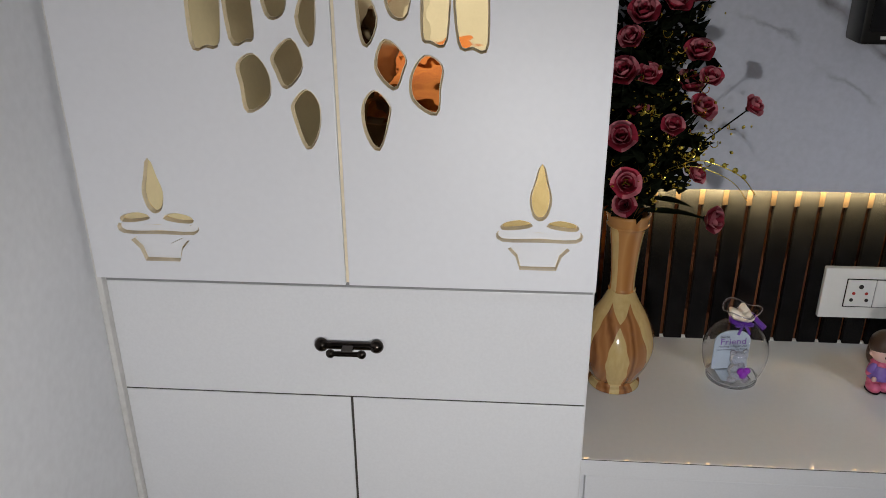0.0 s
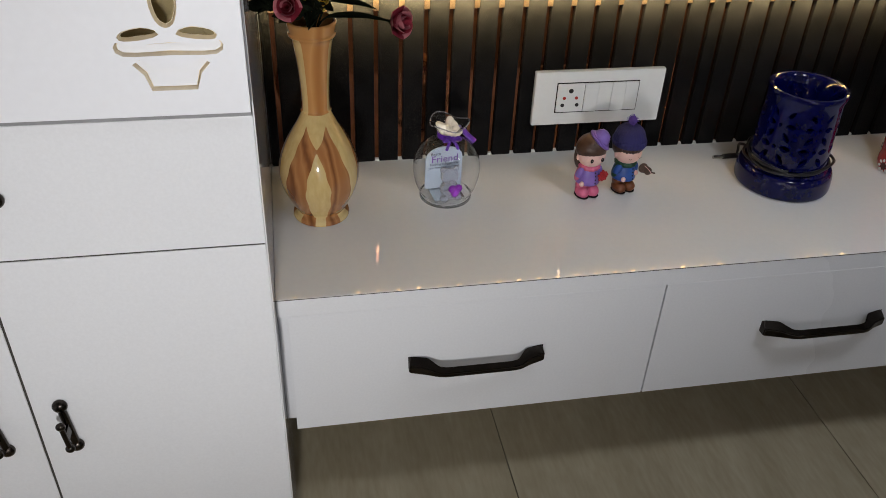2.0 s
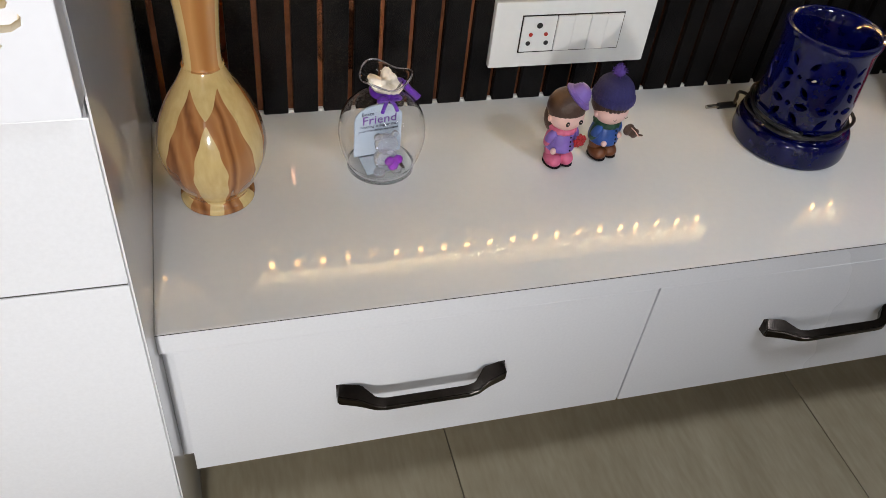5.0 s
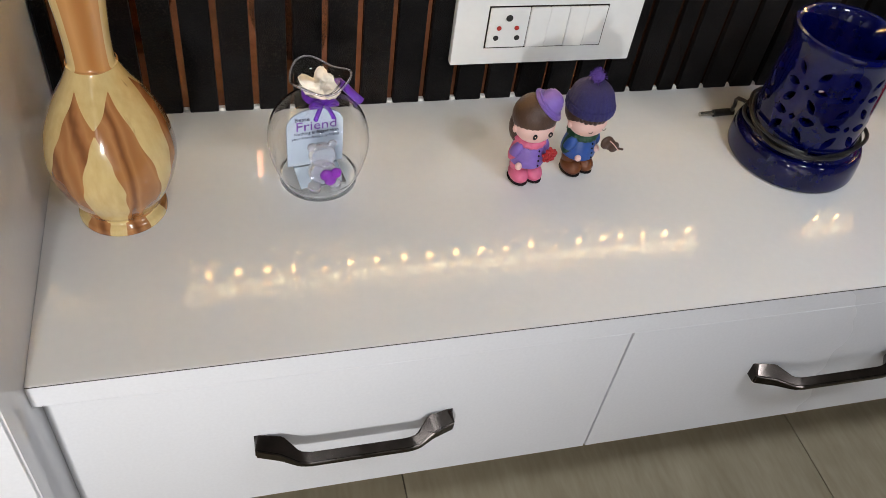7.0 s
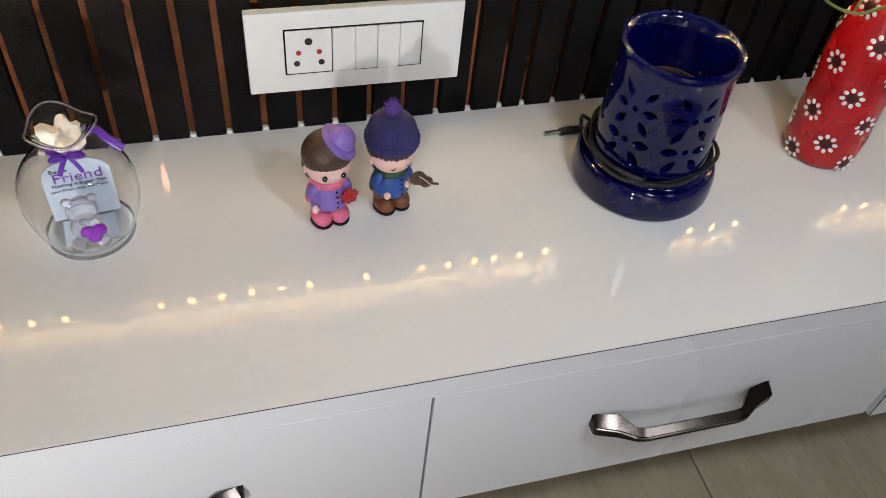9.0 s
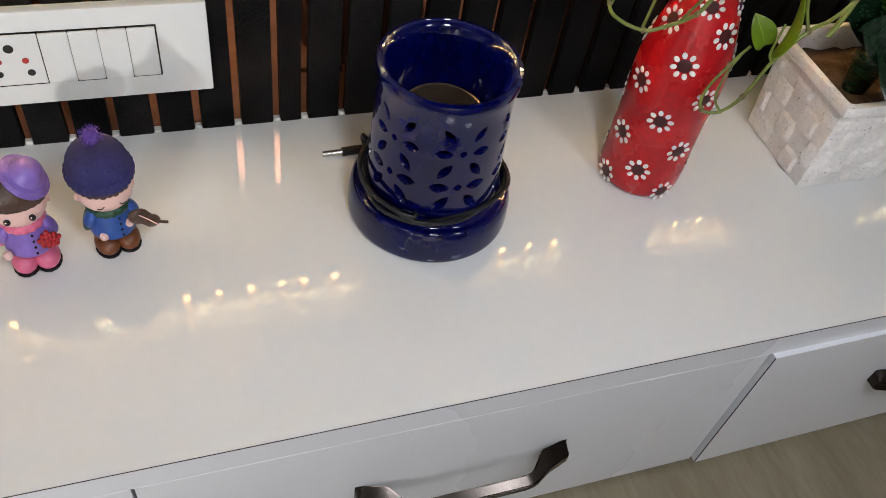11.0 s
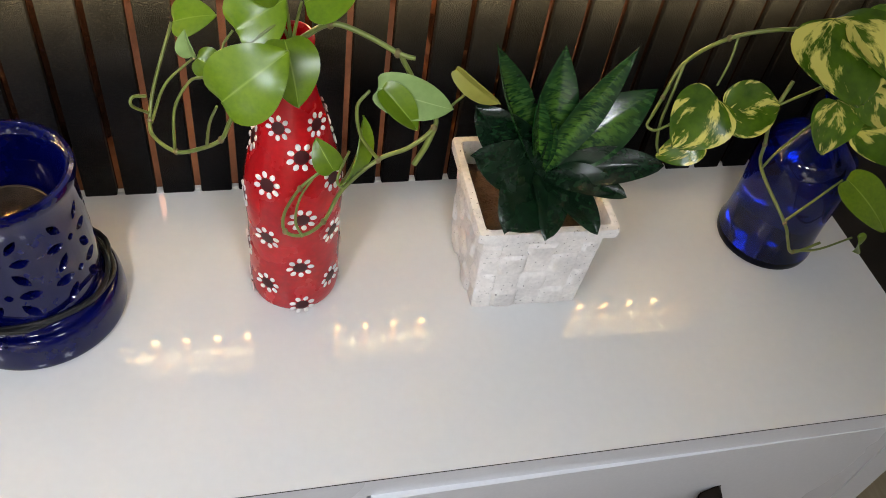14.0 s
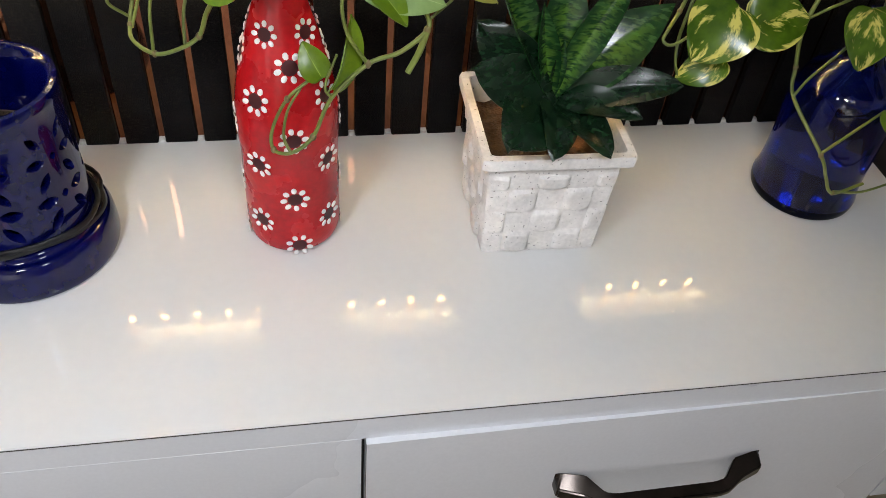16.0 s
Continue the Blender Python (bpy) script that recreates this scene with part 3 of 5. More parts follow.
for piece, low, high in (("foot", -1.0, 0.0138), ("belly", 0.0138, 0.163), ("neck", 0.163, 0.2695), ("lip", 0.2695, 1.0)):
    bm = lathe(bmesh.new(), smooth_profile(prof, 13), 180)
    inset, tone = bm.verts.layers.float.new("inset"), bm.verts.layers.float.new("tone")
    for v in bm.verts:
        h, turn = v.co.z, math.degrees(math.atan2(v.co.y, v.co.x))
        x = abs((turn + 22 + 95 + 60) % 120 - 60) + 0.8 * math.sin(h * 210 + turn * 0.1)
        if h < 0.0138:
            v[inset] = 16 - abs(x - 27)
        elif h < 0.163:
            near = between(h, ((0.014, 15), (0.035, 18), (0.065, 18), (0.095, 12), (0.122, 0), (0.150, 30)))
            far = between(h, ((0.014, 58), (0.060, 53), (0.090, 47), (0.122, 39), (0.150, 30)))
            v[inset] = min(x - near, far - x)
        else:
            v[inset] = 43 - abs((turn + 22 + 82 + 60) % 120 - 60) if h < 0.268 else 5
            v[tone] = 1.0
    away = []
    for f in bm.faces:
        c = f.calc_center_median()
        inner = c.z > 0.19 and (c.x ** 2 + c.y ** 2) ** 0.5 < 0.0165 + 0.12 * max(0.0, c.z - 0.20)
        if not low <= (0.28 if inner else c.z) < high:
            away.append(f)
    bmesh.ops.delete(bm, geom=away, context="FACES")
    part(piece, bm, WOOD, vase, smooth=50)

# ---- glass globe keepsake ----
THIN_GLASS = mat("thin_clear_glass", (1, 1, 1), 0.0, spread=0.0, transmission=1.0, rough_spread=0.0, ior=1.30)
BEAR = mat("milky_clear_glass", (0.86, 0.86, 0.92), 0.03, spread=0.02, transmission=0.88, rough_spread=0.01)
PURPLE = mat("purple_satin", (0.10, 0.02, 0.30), 0.3, spread=0.2)
CREAM = mat("cream_fabric", (0.75, 0.68, 0.58), 0.8, spread=0.1, bump=0.1)
CARD = mat("pale_blue_card", (0.36, 0.42, 0.50), 0.4, spread=0.03)
INK = mat("dark_ink", (0.03, 0.03, 0.06), 0.5)
GLITTER = mat("purple_glitter", (0.16, 0.05, 0.30), 0.35, metal=0.4, spread=0.4, grain=1500)
globe = thing("glass_globe", "clear glass globe with ruffled mouth, purple ribbon and message card inside", "ornament", (0.363, 1.140, TOP), 8)
globe.scale = (0.96, 0.96, 0.90)
outer = [(0.036, 0.0), (0.040, 0.002), (0.0405, 0.006), (0.040, 0.012), (0.0465, 0.026), (0.0515, 0.052), (0.0485, 0.078), (0.037, 0.097), (0.021, 0.108), (0.0135, 0.114), (0.0145, 0.121), (0.0215, 0.131), (0.0285, 0.136)]
inner = [(r - 0.0013, z + (0.004 if i < 3 else 0.0)) for i, (r, z) in enumerate(outer)]
bm = lathe(bmesh.new(), smooth_profile(outer, 5) + smooth_profile(inner, 5)[::-1], 64)
for v in bm.verts:
    if v.co.z > 0.117:
        a, k = math.atan2(v.co.y, v.co.x), (v.co.z - 0.117) / 0.02
        v.co.x *= 1 + 0.07 * k * math.cos(3 * a + 0.5)
        v.co.y *= 1 + 0.07 * k * math.cos(3 * a + 0.5)
        v.co.z += 0.0045 * k * math.cos(3 * a + 0.9)
bowl = part("bowl", bm, THIN_GLASS, globe, smooth=80)
bowl.visible_shadow = False
mouth = []
for k in range(37):
    a = 2 * math.pi * k / 36
    r = 0.0290 * (1 + 0.067 * math.cos(3 * a + 0.5))
    mouth.append((r * math.cos(a), r * math.sin(a), 0.1360 + 0.0043 * math.cos(3 * a + 0.9)))
part("rim", tube(bmesh.new(), mouth, 0.0010, segs=8, steps=2), BEAR, globe, "thick rolled glass rim", smooth=80)
bm = bmesh.new()
ball(bm, (0, 0, 0.124), 0.0165, (1, 1, 0.95), u=32, v=22)
for v in bm.verts:
    low = max(0.0, (0.124 - v.co.z) / 0.016)
    v.co.x, v.co.y = v.co.x * (1 - 0.45 * low), v.co.y * (1 - 0.45 * low)
    v.co += (v.co - Vector((0, 0, 0.122))) * (0.75 * noise.noise(v.co * 95) - 0.25 * abs(noise.noise(v.co * 210)))
part("paper_rose", bm, CREAM, globe, "cream crepe paper stuffed in the mouth", smooth=28)
bm = lathe(bmesh.new(), [(0.0145, 0.111), (0.0165, 0.112), (0.0168, 0.118), (0.015, 0.120)], 32, close=False)
for sx in (-1, 1):
    for pts in ([(0.002 * sx, -0.017, 0.114), (0.009 * sx, -0.020, 0.119), (0.013 * sx, -0.019, 0.114), (0.003 * sx, -0.018, 0.113)], [(0.002 * sx, -0.017, 0.113), (0.006 * sx, -0.021, 0.107), (0.009 * sx, -0.022, 0.099)]):
        tube(bm, pts, 0.0022, segs=6, steps=5)
tube(bm, [(0.014, 0.008, 0.118), (0.026, 0.012, 0.115), (0.034, 0.010, 0.105), (0.045, 0.004, 0.094)], 0.0045, segs=6, steps=6)
part("ribbon", bm, PURPLE, globe, "purple satin ribbon bow", smooth=60)
bm = bmesh.new()
arch = [(-0.030, 0.010), (0.030, 0.010), (0.030, 0.064)] + [(0.030 * math.cos(radians(d)), 0.064 + 0.022 * math.sin(radians(d))) for d in range(15, 180, 15)] + [(-0.030, 0.064)]
plate_shape(bm, arch, 0.012, 0.0145, 0.0004)
card = part("message_card", bm, CARD, globe, "pale blue card with purple and dark lettering")


def lettering(parent, text, x, y, z, size, material, name="lettering", turn=0):
    curve = bpy.data.curves.new(name, "FONT")
    curve.body, curve.size, curve.align_x, curve.extrude, curve.resolution_u = text, size, "CENTER", 0.0002, 2
    tmp = bpy.data.objects.new(name, curve)
    scene.collection.objects.link(tmp)
    bpy.context.view_layer.update()
    me = bpy.data.meshes.new_from_object(tmp.evaluated_get(bpy.context.evaluated_depsgraph_get()))
    bpy.data.objects.remove(tmp)
    me.materials.clear()
    me.materials.append(material)
    ob = new(name, me)
    ob.parent = parent
    ob.matrix_local = pose(x, y, z, 90, 0, turn)
    return ob


lettering(card, "Beste", -0.014, 0.0116, 0.0715, 0.0072, INK)
lettering(card, "Friend", 0.001, 0.0116, 0.0585, 0.0172, GLITTER)
lettering(card, "Nothing is Bigger than", 0.001, 0.0116, 0.0530, 0.0053, INK)
lettering(card, "your Friendship, my friend", 0.0, 0.0116, 0.0470, 0.0047, INK)
part("base_mirror", boxed(-0.024, 0.024, -0.022, 0.014, 0.0055, 0.009), mat("mirror_slip", (0.7, 0.72, 0.72), 0.05, metal=1.0), globe)
HEART = mat("violet_glass", (0.30, 0.02, 0.50), 0.05, spread=0.1, transmission=0.5)
bm = bmesh.new()
for p, r, sc in (((0, 0, 0.016), 0.0125, (1, 0.85, 1.05)), ((0, 0, 0.034), 0.0115, (1.05, 0.95, 0.95)), ((-0.009, 0, 0.044), 0.0042, (1, 0.6, 1)), ((0.009, 0, 0.044), 0.0042, (1, 0.6, 1)),
                 ((-0.009, -0.008, 0.006), 0.006, (1, 1.2, 0.8)), ((0.009, -0.008, 0.006), 0.006, (1, 1.2, 0.8)), ((0, -0.0105, 0.031), 0.004, (1.1, 0.8, 0.8))):
    ball(bm, p, r, sc, 0)
for p, r, sc, t in (((0.000, -0.012, 0.021), 0.0055, (1, 0.6, 1), 0), ((0.0085, -0.012, 0.021), 0.0055, (1, 0.6, 1), 0), ((0.004, -0.012, 0.0155), 0.0065, (0.9, 0.6, 1), 0)):
    ball(bm, p, r, sc, 1)
bear = tagged(part("bear_figurine", bm, [BEAR, HEART], smooth=80), "small clear glass bear holding a violet heart, inside the globe", "figurine")
bear.matrix_world = pose(0.364, 1.121, TOP + 0.0075, 0, 0, 10) @ Matrix.Diagonal((1.12, 1.12, 1.12, 1))

# ---- two small dolls ----
SKIN, HAIR = mat("painted_skin", (0.72, 0.47, 0.42), 0.4, spread=0.03), mat("painted_brown_hair", (0.055, 0.028, 0.018), 0.35, spread=0.2, grain=300, stretch=(3, 3, 0.5), bump=0.3)
LILAC, PINK, ROSE_RED = mat("lilac_paint", (0.20, 0.12, 0.42), 0.4, spread=0.12), mat("pink_paint", (0.58, 0.12, 0.22), 0.4, spread=0.1), mat("red_paint", (0.35, 0.01, 0.015), 0.4, spread=0.3, grain=400, bump=0.6)
NAVY, BLUE, BROWN = mat("navy_knit", (0.018, 0.016, 0.10), 0.6, spread=0.25, grain=500, stretch=(3, 3, 0.4), bump=0.7), mat("blue_paint", (0.02, 0.07, 0.28), 0.4, spread=0.15), mat("brown_paint", (0.13, 0.04, 0.012), 0.4, spread=0.2)
GREEN, VIOLET, EYE_BLACK = mat("green_paint", (0.01, 0.05, 0.025), 0.5, spread=0.3), mat("violet_fluff", (0.10, 0.05, 0.30), 0.9, spread=0.3, grain=900, bump=1.0), mat("black_paint", (0.01, 0.01, 0.012), 0.2)
DOLLS = [SKIN, HAIR, LILAC, PINK, ROSE_RED, NAVY, BLUE, BROWN, GREEN, VIOLET, EYE_BLACK]


def ribbed(bm, profile, segs, ribs, depth, index):
    """A turned shape whose side is knitted into upright ribs."""
    first = len(bm.verts)
    lathe(bm, profile, segs, index=index)
    bm.verts.ensure_lookup_table()
    for v in bm.verts[first:]:
        k = 1 + depth * math.cos(ribs * math.atan2(v.co.y, v.co.x))
        v.co.x, v.co.y = v.co.x * k, v.co.y * k


def doll(place, turn, girl):
    bm = bmesh.new()
    shoe, coat, scarf = (3, 2, 3) if girl else (7, 6, 8)
    for sx in (-1, 1):
        ball(bm, (0.0092 * sx, -0.005, 0.0088), 0.0118, (0.98, 1.32, 0.80), shoe)
        ball(bm, (0.0092 * sx, -0.005, 0.0020), 0.0117, (1.0, 1.33, 0.16), 10)
        ball(bm, (0.0088 * sx, 0, 0.019), 0.0108, (0.98, 1, 1.15), shoe)
        ball(bm, (0.0185 * sx, -0.004, 0.040), 0.0072, (0.8, 1.0, 1.8), coat, turn=(20, -18 * sx, 0))
        ball(bm, (0.019 * sx if girl else 0.012 * sx, -0.017, 0.028 if sx < 0 else 0.036), 0.0042, (1, 1, 1), 0, u=10, v=6)
    lathe(bm, smooth_profile([(0.017, 0.022), (0.0210, 0.025), (0.0195, 0.038), (0.0145, 0.052), (0.010, 0.056)], 4), 24, index=coat)
    ribbed(bm, smooth_profile([(0.012, 0.045), (0.0182, 0.048), (0.0182, 0.053), (0.012, 0.057)], 4), 64, 16, 0.03, scarf)
    ball(bm, (-0.018, -0.002, 0.041), 0.009, (0.55, 0.9, 1.6), scarf, turn=(0, 25, 0))
    for k in range(4):
        ball(bm, (0.004, -0.0215 + 0.0012 * k, 0.028 + 0.0055 * k), 0.0012, index=10, u=8, v=5)
    ball(bm, (0, -0.002, 0.070), 0.0232, (1.05, 0.95, 0.86), 0, 24, 16)
    ball(bm, (0, 0.0012 if girl else 0.0032, 0.0785), 0.0247, (1.06, 0.99, 0.90), 1, 24, 16)
    for k in range(0 if girl else 9):
        a = radians(-90 + 13 * (k - 4))
        ball(bm, (0.0228 * math.cos(a), 0.001 + 0.0232 * math.sin(a), 0.0795), 0.0042, (1, 0.7, 1.0 + 0.25 * (k % 2)), 1, 8, 6)
    for sx in (-1, 1):
        ball(bm, (0.0238 * sx, -0.001, 0.066), 0.0042, (0.6, 0.8, 1), 0, 8, 6)
    if girl:
        ball(bm, (0, 0.011, 0.063), 0.0215, (1.12, 0.6, 1.30), 1, 20, 12)
        for sx in (-1, 1):
            ball(bm, (0.0098 * sx, -0.0232, 0.0685), 0.0029, (1, 0.5, 1.15), 10, 10, 8)
            ball(bm, (0.0098 * sx - 0.0008, -0.0246, 0.0695), 0.0008, (1, 0.5, 1), 0, 6, 4)
        hat = bmesh.new()
        lathe(hat, [(0.0005, 0.0), (0.0200, -0.0005), (0.0207, 0.0012), (0.0170, 0.0030), (0.0172, 0.0042), (0.0142, 0.0052), (0.0145, 0.0068), (0.0132, 0.0078), (0.0134, 0.0096), (0.0118, 0.0108), (0.0118, 0.0126), (0.0095, 0.0142), (0.0090, 0.0158), (0.0055, 0.0174), (0.0005, 0.0180)], 32, index=2)
        hat.transform(pose(0.0115, -0.002, 0.0905, 14, 34, 0))
        me = bpy.data.meshes.new("hat")
        hat.to_mesh(me)
        bm.from_mesh(me)
        bpy.data.meshes.remove(me)
        hat.free()
        for k in range(22):
            a = k * 2.4
            ball(bm, (0.016 + 0.0018 * math.sqrt(k) * math.cos(a), -0.0235 + 0.0001 * k, 0.0405 + 0.0018 * math.sqrt(k) * math.sin(a)), 0.0023, index=4, u=8, v=6)
    else:
        ribbed(bm, smooth_profile([(0.0262, 0.086), (0.0272, 0.089), (0.0262, 0.097), (0.0220, 0.107), (0.0125, 0.1145), (0.001, 0.117)], 4), 120, 30, 0.012, 5)
        ribbed(bm, smooth_profile([(0.0252, 0.0825), (0.0286, 0.084), (0.0288, 0.0915), (0.0262, 0.0935)], 4), 120, 30, 0.014, 5)
        ball(bm, (0, 0, 0.1225), 0.0072, (1, 1, 0.95), 9, 16, 10)
        fluff = random.Random(5)
        for k in range(130):
            d = Vector((fluff.gauss(0, 1), fluff.gauss(0, 1), fluff.gauss(0.2, 1))).normalized()
            p = Vector((0, 0, 0.1225)) + d * 0.0066
            tube(bm, [p, p + d * 0.0016, p + d * fluff.uniform(0.0026, 0.0042) + Vector((fluff.uniform(-1, 1), fluff.uniform(-1, 1), 0)) * 0.0008], 0.0003, segs=3, steps=1, index=9)
        for place_at, r, sc in (((0.020, -0.0245, 0.047), 0.0088, (1.15, 0.45, 0.95)), ((0.0295, -0.0275, 0.041), 0.0072, (1.15, 0.45, 0.95)), ((0.025, -0.026, 0.044), 0.0068, (1, 0.45, 1))):
            ball(bm, place_at, r, sc, 1, turn=(0, 30, 0))
        tube(bm, [(0.031, -0.027, 0.041), (0.037, -0.029, 0.038), (0.043, -0.030, 0.036)], 0.0014, segs=6, steps=2, index=1)
        tube(bm, [(0.019, -0.029, 0.053), (0.026, -0.031, 0.047), (0.034, -0.032, 0.038)], 0.0006, segs=5, steps=2, index=0)
        for sx in (-1, 1):
            tube(bm, [(0.0095 * sx - 0.003, -0.0228, 0.0672), (0.0095 * sx, -0.0236, 0.0660), (0.0095 * sx + 0.003, -0.0228, 0.0672)], 0.0004, segs=5, steps=3, index=10)
    bm.transform(Matrix.Diagonal((0.88, 0.92, 1.0, 1) if girl else (0.87, 0.91, 0.95, 1)))
    ob = part("doll", bm, DOLLS, smooth=70)
    ob.matrix_world = pose(*place, 0, 0, turn)
    return tagged(ob, "small painted girl doll in lilac coat and hat on the worktop" if girl else "small painted boy doll in navy bobble hat on the worktop", "doll", "pair of dolls")


doll((0.577, 1.122, TOP), 8, True)
doll((0.638, 1.130, TOP), 14, False)

# ---- blue ceramic aroma burner ----
COBALT = mat("cobalt_glaze", (0.0006, 0.0015, 0.042), 0.03, spread=0.25, scale=14, spec=0.5, rough_spread=0.02)
CABLE = mat("black_cable", (0.008, 0.008, 0.009), 0.35)
BRONZE = mat("bronze_dish", (0.15, 0.105, 0.065), 0.07, metal=0.8, spread=0.25, scale=40)
burner = thing("aroma_burner", "cobalt blue glazed ceramic burner with pierced leaf pattern and coiled cable", "burner", (0.907, 1.126, TOP), 0)
burner.scale = (0.965, 0.965, 1.01)
shell = lathe(bmesh.new(), [(0.0555, 0.040), (0.0605, 0.045), (0.0598, 0.070), (0.0575, 0.130), (0.0578, 0.146), (0.0600, 0.152), (0.0605, 0.157), (0.0595, 0.1600), (0.0565, 0.1608), (0.0540, 0.158), (0.0525, 0.150), (0.0530, 0.045)], 72)
cutter = bmesh.new()


def lens(bm, angle, z, length, width, tilt):
    """A leaf-shaped plug that runs out through the wall at an angle."""
    c, s = math.cos(angle), math.sin(angle)
    ring = []
    for r, grow in ((0.046, 0.62), (0.0560, 0.74), (0.0640, 1.75)):
        loop = []
        for k in range(12):
            t = 2 * math.pi * k / 12
            u, v = math.cos(t) * length / 2 * grow, math.sin(t) * width / 2 * grow * (1 - 0.45 * math.cos(t) ** 2)
            u, v = u * math.cos(tilt) - v * math.sin(tilt), u * math.sin(tilt) + v * math.cos(tilt)
            loop.append(bm.verts.new((r * c - u * s, r * s + u * c, z + v)))
        ring.append(loop)
    for near, far in zip(ring, ring[1:]):
        for k in range(12):
            bm.faces.new((near[k], near[(k + 1) % 12], far[(k + 1) % 12], far[k]))
    bm.faces.new(ring[0][::-1]), bm.faces.new(ring[-1])


for k in range(6):
    a0 = radians(60 * k + 30)
    for z in (0.078, 0.113):
        lens(cutter, a0, z, 0.0062, 0.0062, 0)
        for way in (-1, 1):
            lens(cutter, a0 + way * 0.0165 / 0.059, z, 0.0165, 0.0088, 0)
    for z, lean in ((0.0600, -1), (0.0955, -1), (0.1305, 1)):
        for way in (-1, 1):
            lens(cutter, a0 + way * 0.0135 / 0.059, z, 0.0175, 0.0078, radians(52) * way * lean)
bmesh.ops.recalc_face_normals(cutter, faces=cutter.faces[:])
bmesh.ops.recalc_face_normals(shell, faces=shell.faces[:])
base_ob, cut_ob = part("shell", shell, COBALT), part("cutter", cutter, COBALT)
mod = base_ob.modifiers.new("holes", "BOOLEAN")
mod.object, mod.operation, mod.solver = cut_ob, "DIFFERENCE", "EXACT"
bpy.context.view_layer.update()
me = bpy.data.meshes.new_from_object(base_ob.evaluated_get(bpy.context.evaluated_depsgraph_get()))
bpy.data.objects.remove(base_ob), bpy.data.objects.remove(cut_ob)
me.shade_smooth()
me.set_sharp_from_angle(angle=radians(38))
new("pierced_body", me).parent = burner
part("foot", lathe(bmesh.new(), smooth_profile([(0.070, 0.0), (0.0745, 0.002), (0.0758, 0.008), (0.0750, 0.022), (0.0735, 0.029), (0.0705, 0.034), (0.065, 0.035), (0.060, 0.040), (0.040, 0.040)], 4), 72), COBALT, burner, smooth=50)
part("cup", lathe(bmesh.new(), smooth_profile([(0.0568, 0.1606), (0.0520, 0.1580), (0.0475, 0.148), (0.042, 0.126), (0.038, 0.112), (0.035, 0.108), (0.001, 0.107)], 4), 56, close=False), COBALT, burner, smooth=50)
part("dish", lathe(bmesh.new(), smooth_profile([(0.034, 0.1085), (0.035, 0.112), (0.033, 0.1115), (0.020, 0.1100), (0.0005, 0.1095)], 3), 48, close=False), BRONZE, burner, "bronze oil dish", smooth=50)
coil = [((0.0655 + 0.004 * math.sin(1.7 * k)) * math.cos(k * math.pi / 6), (0.0655 + 0.004 * math.sin(1.7 * k)) * math.sin(k * math.pi / 6), 0.040 + 0.0035 * math.sin(k * 0.9) + 0.0010 * (k / 4)) for k in range(33)]
coil += [(-0.048, 0.055, 0.038), (-0.046, 0.070, 0.020), (-0.040, 0.078, 0.006)]
part("cable", tube(bmesh.new(), coil, 0.0024, segs=6, steps=4), CABLE, burner, "black power cable wound round the foot", smooth=60)
bm = bmesh.new()
tube(bm, [(-0.038, 0.078, 0.0055), (-0.052, 0.078, 0.0055), (-0.066, 0.077, 0.0055)], 0.0045, segs=10, steps=3)
plug = part("plug", bm, CABLE, burner, "black barrel plug", smooth=40)
part("plug_tip", tube(bmesh.new(), [(-0.066, 0.077, 0.0055), (-0.076, 0.077, 0.0055), (-0.085, 0.0765, 0.0055)], 0.0028, segs=10, steps=2), mat("steel", (0.5, 0.48, 0.44), 0.25, metal=1.0), plug)

# ---- painted red bottle ----
RED = mat("red_enamel", (0.42, 0.006, 0.010), 0.27, spread=0.12, scale=25, grain=200, bump=0.12)
DOT = mat("white_paint_dots", (0.78, 0.76, 0.74), 0.45)
MAROON = mat("maroon_paint", (0.05, 0.004, 0.006), 0.5)
BX, BY = 1.129, 1.132
bottle = thing("painted_bottle", "red painted glass bottle with white dotted flowers", "bottle", (BX, BY, TOP))
bprof = [(0.030, 0.0), (0.036, 0.002), (0.0395, 0.010), (0.040, 0.030), (0.0396, 0.078), (0.0394, 0.088), (0.0399, 0.098), (0.0405, 0.110), (0.0405, 0.130), (0.0385, 0.150), (0.033, 0.175), (0.026, 0.200), (0.0195, 0.222), (0.0155, 0.245), (0.0145, 0.262), (0.0165, 0.264), (0.0165, 0.272), (0.0125, 0.274), (0.011, 0.255)]
part("body", lathe(bmesh.new(), smooth_profile(bprof, 4), 64), RED, bottle, smooth=60)


def radius_at(z):
    for (r0, z0), (r1, z1) in zip(bprof, bprof[1:]):
        if z0 <= z <= z1 and z1 > z0:
            return r0 + (r1 - r0) * (z - z0) / (z1 - z0), math.atan2(r0 - r1, z1 - z0)
    return 0.015, 0.0


def painted_flower():
    bm = bmesh.new()
    ball(bm, (0, 0, 0), 0.0062, (1, 1, 0.07), 0, 12, 6)
    for k in range(8):
        a = 2 * math.pi * (k + 0.2) / 8
        ball(bm, (0.0092 * math.cos(a), 0.0092 * math.sin(a), 0), 0.0027, (1.15, 0.9, 0.3), 1, 8, 5, turn=(0, 0, math.degrees(a)))
    return bm


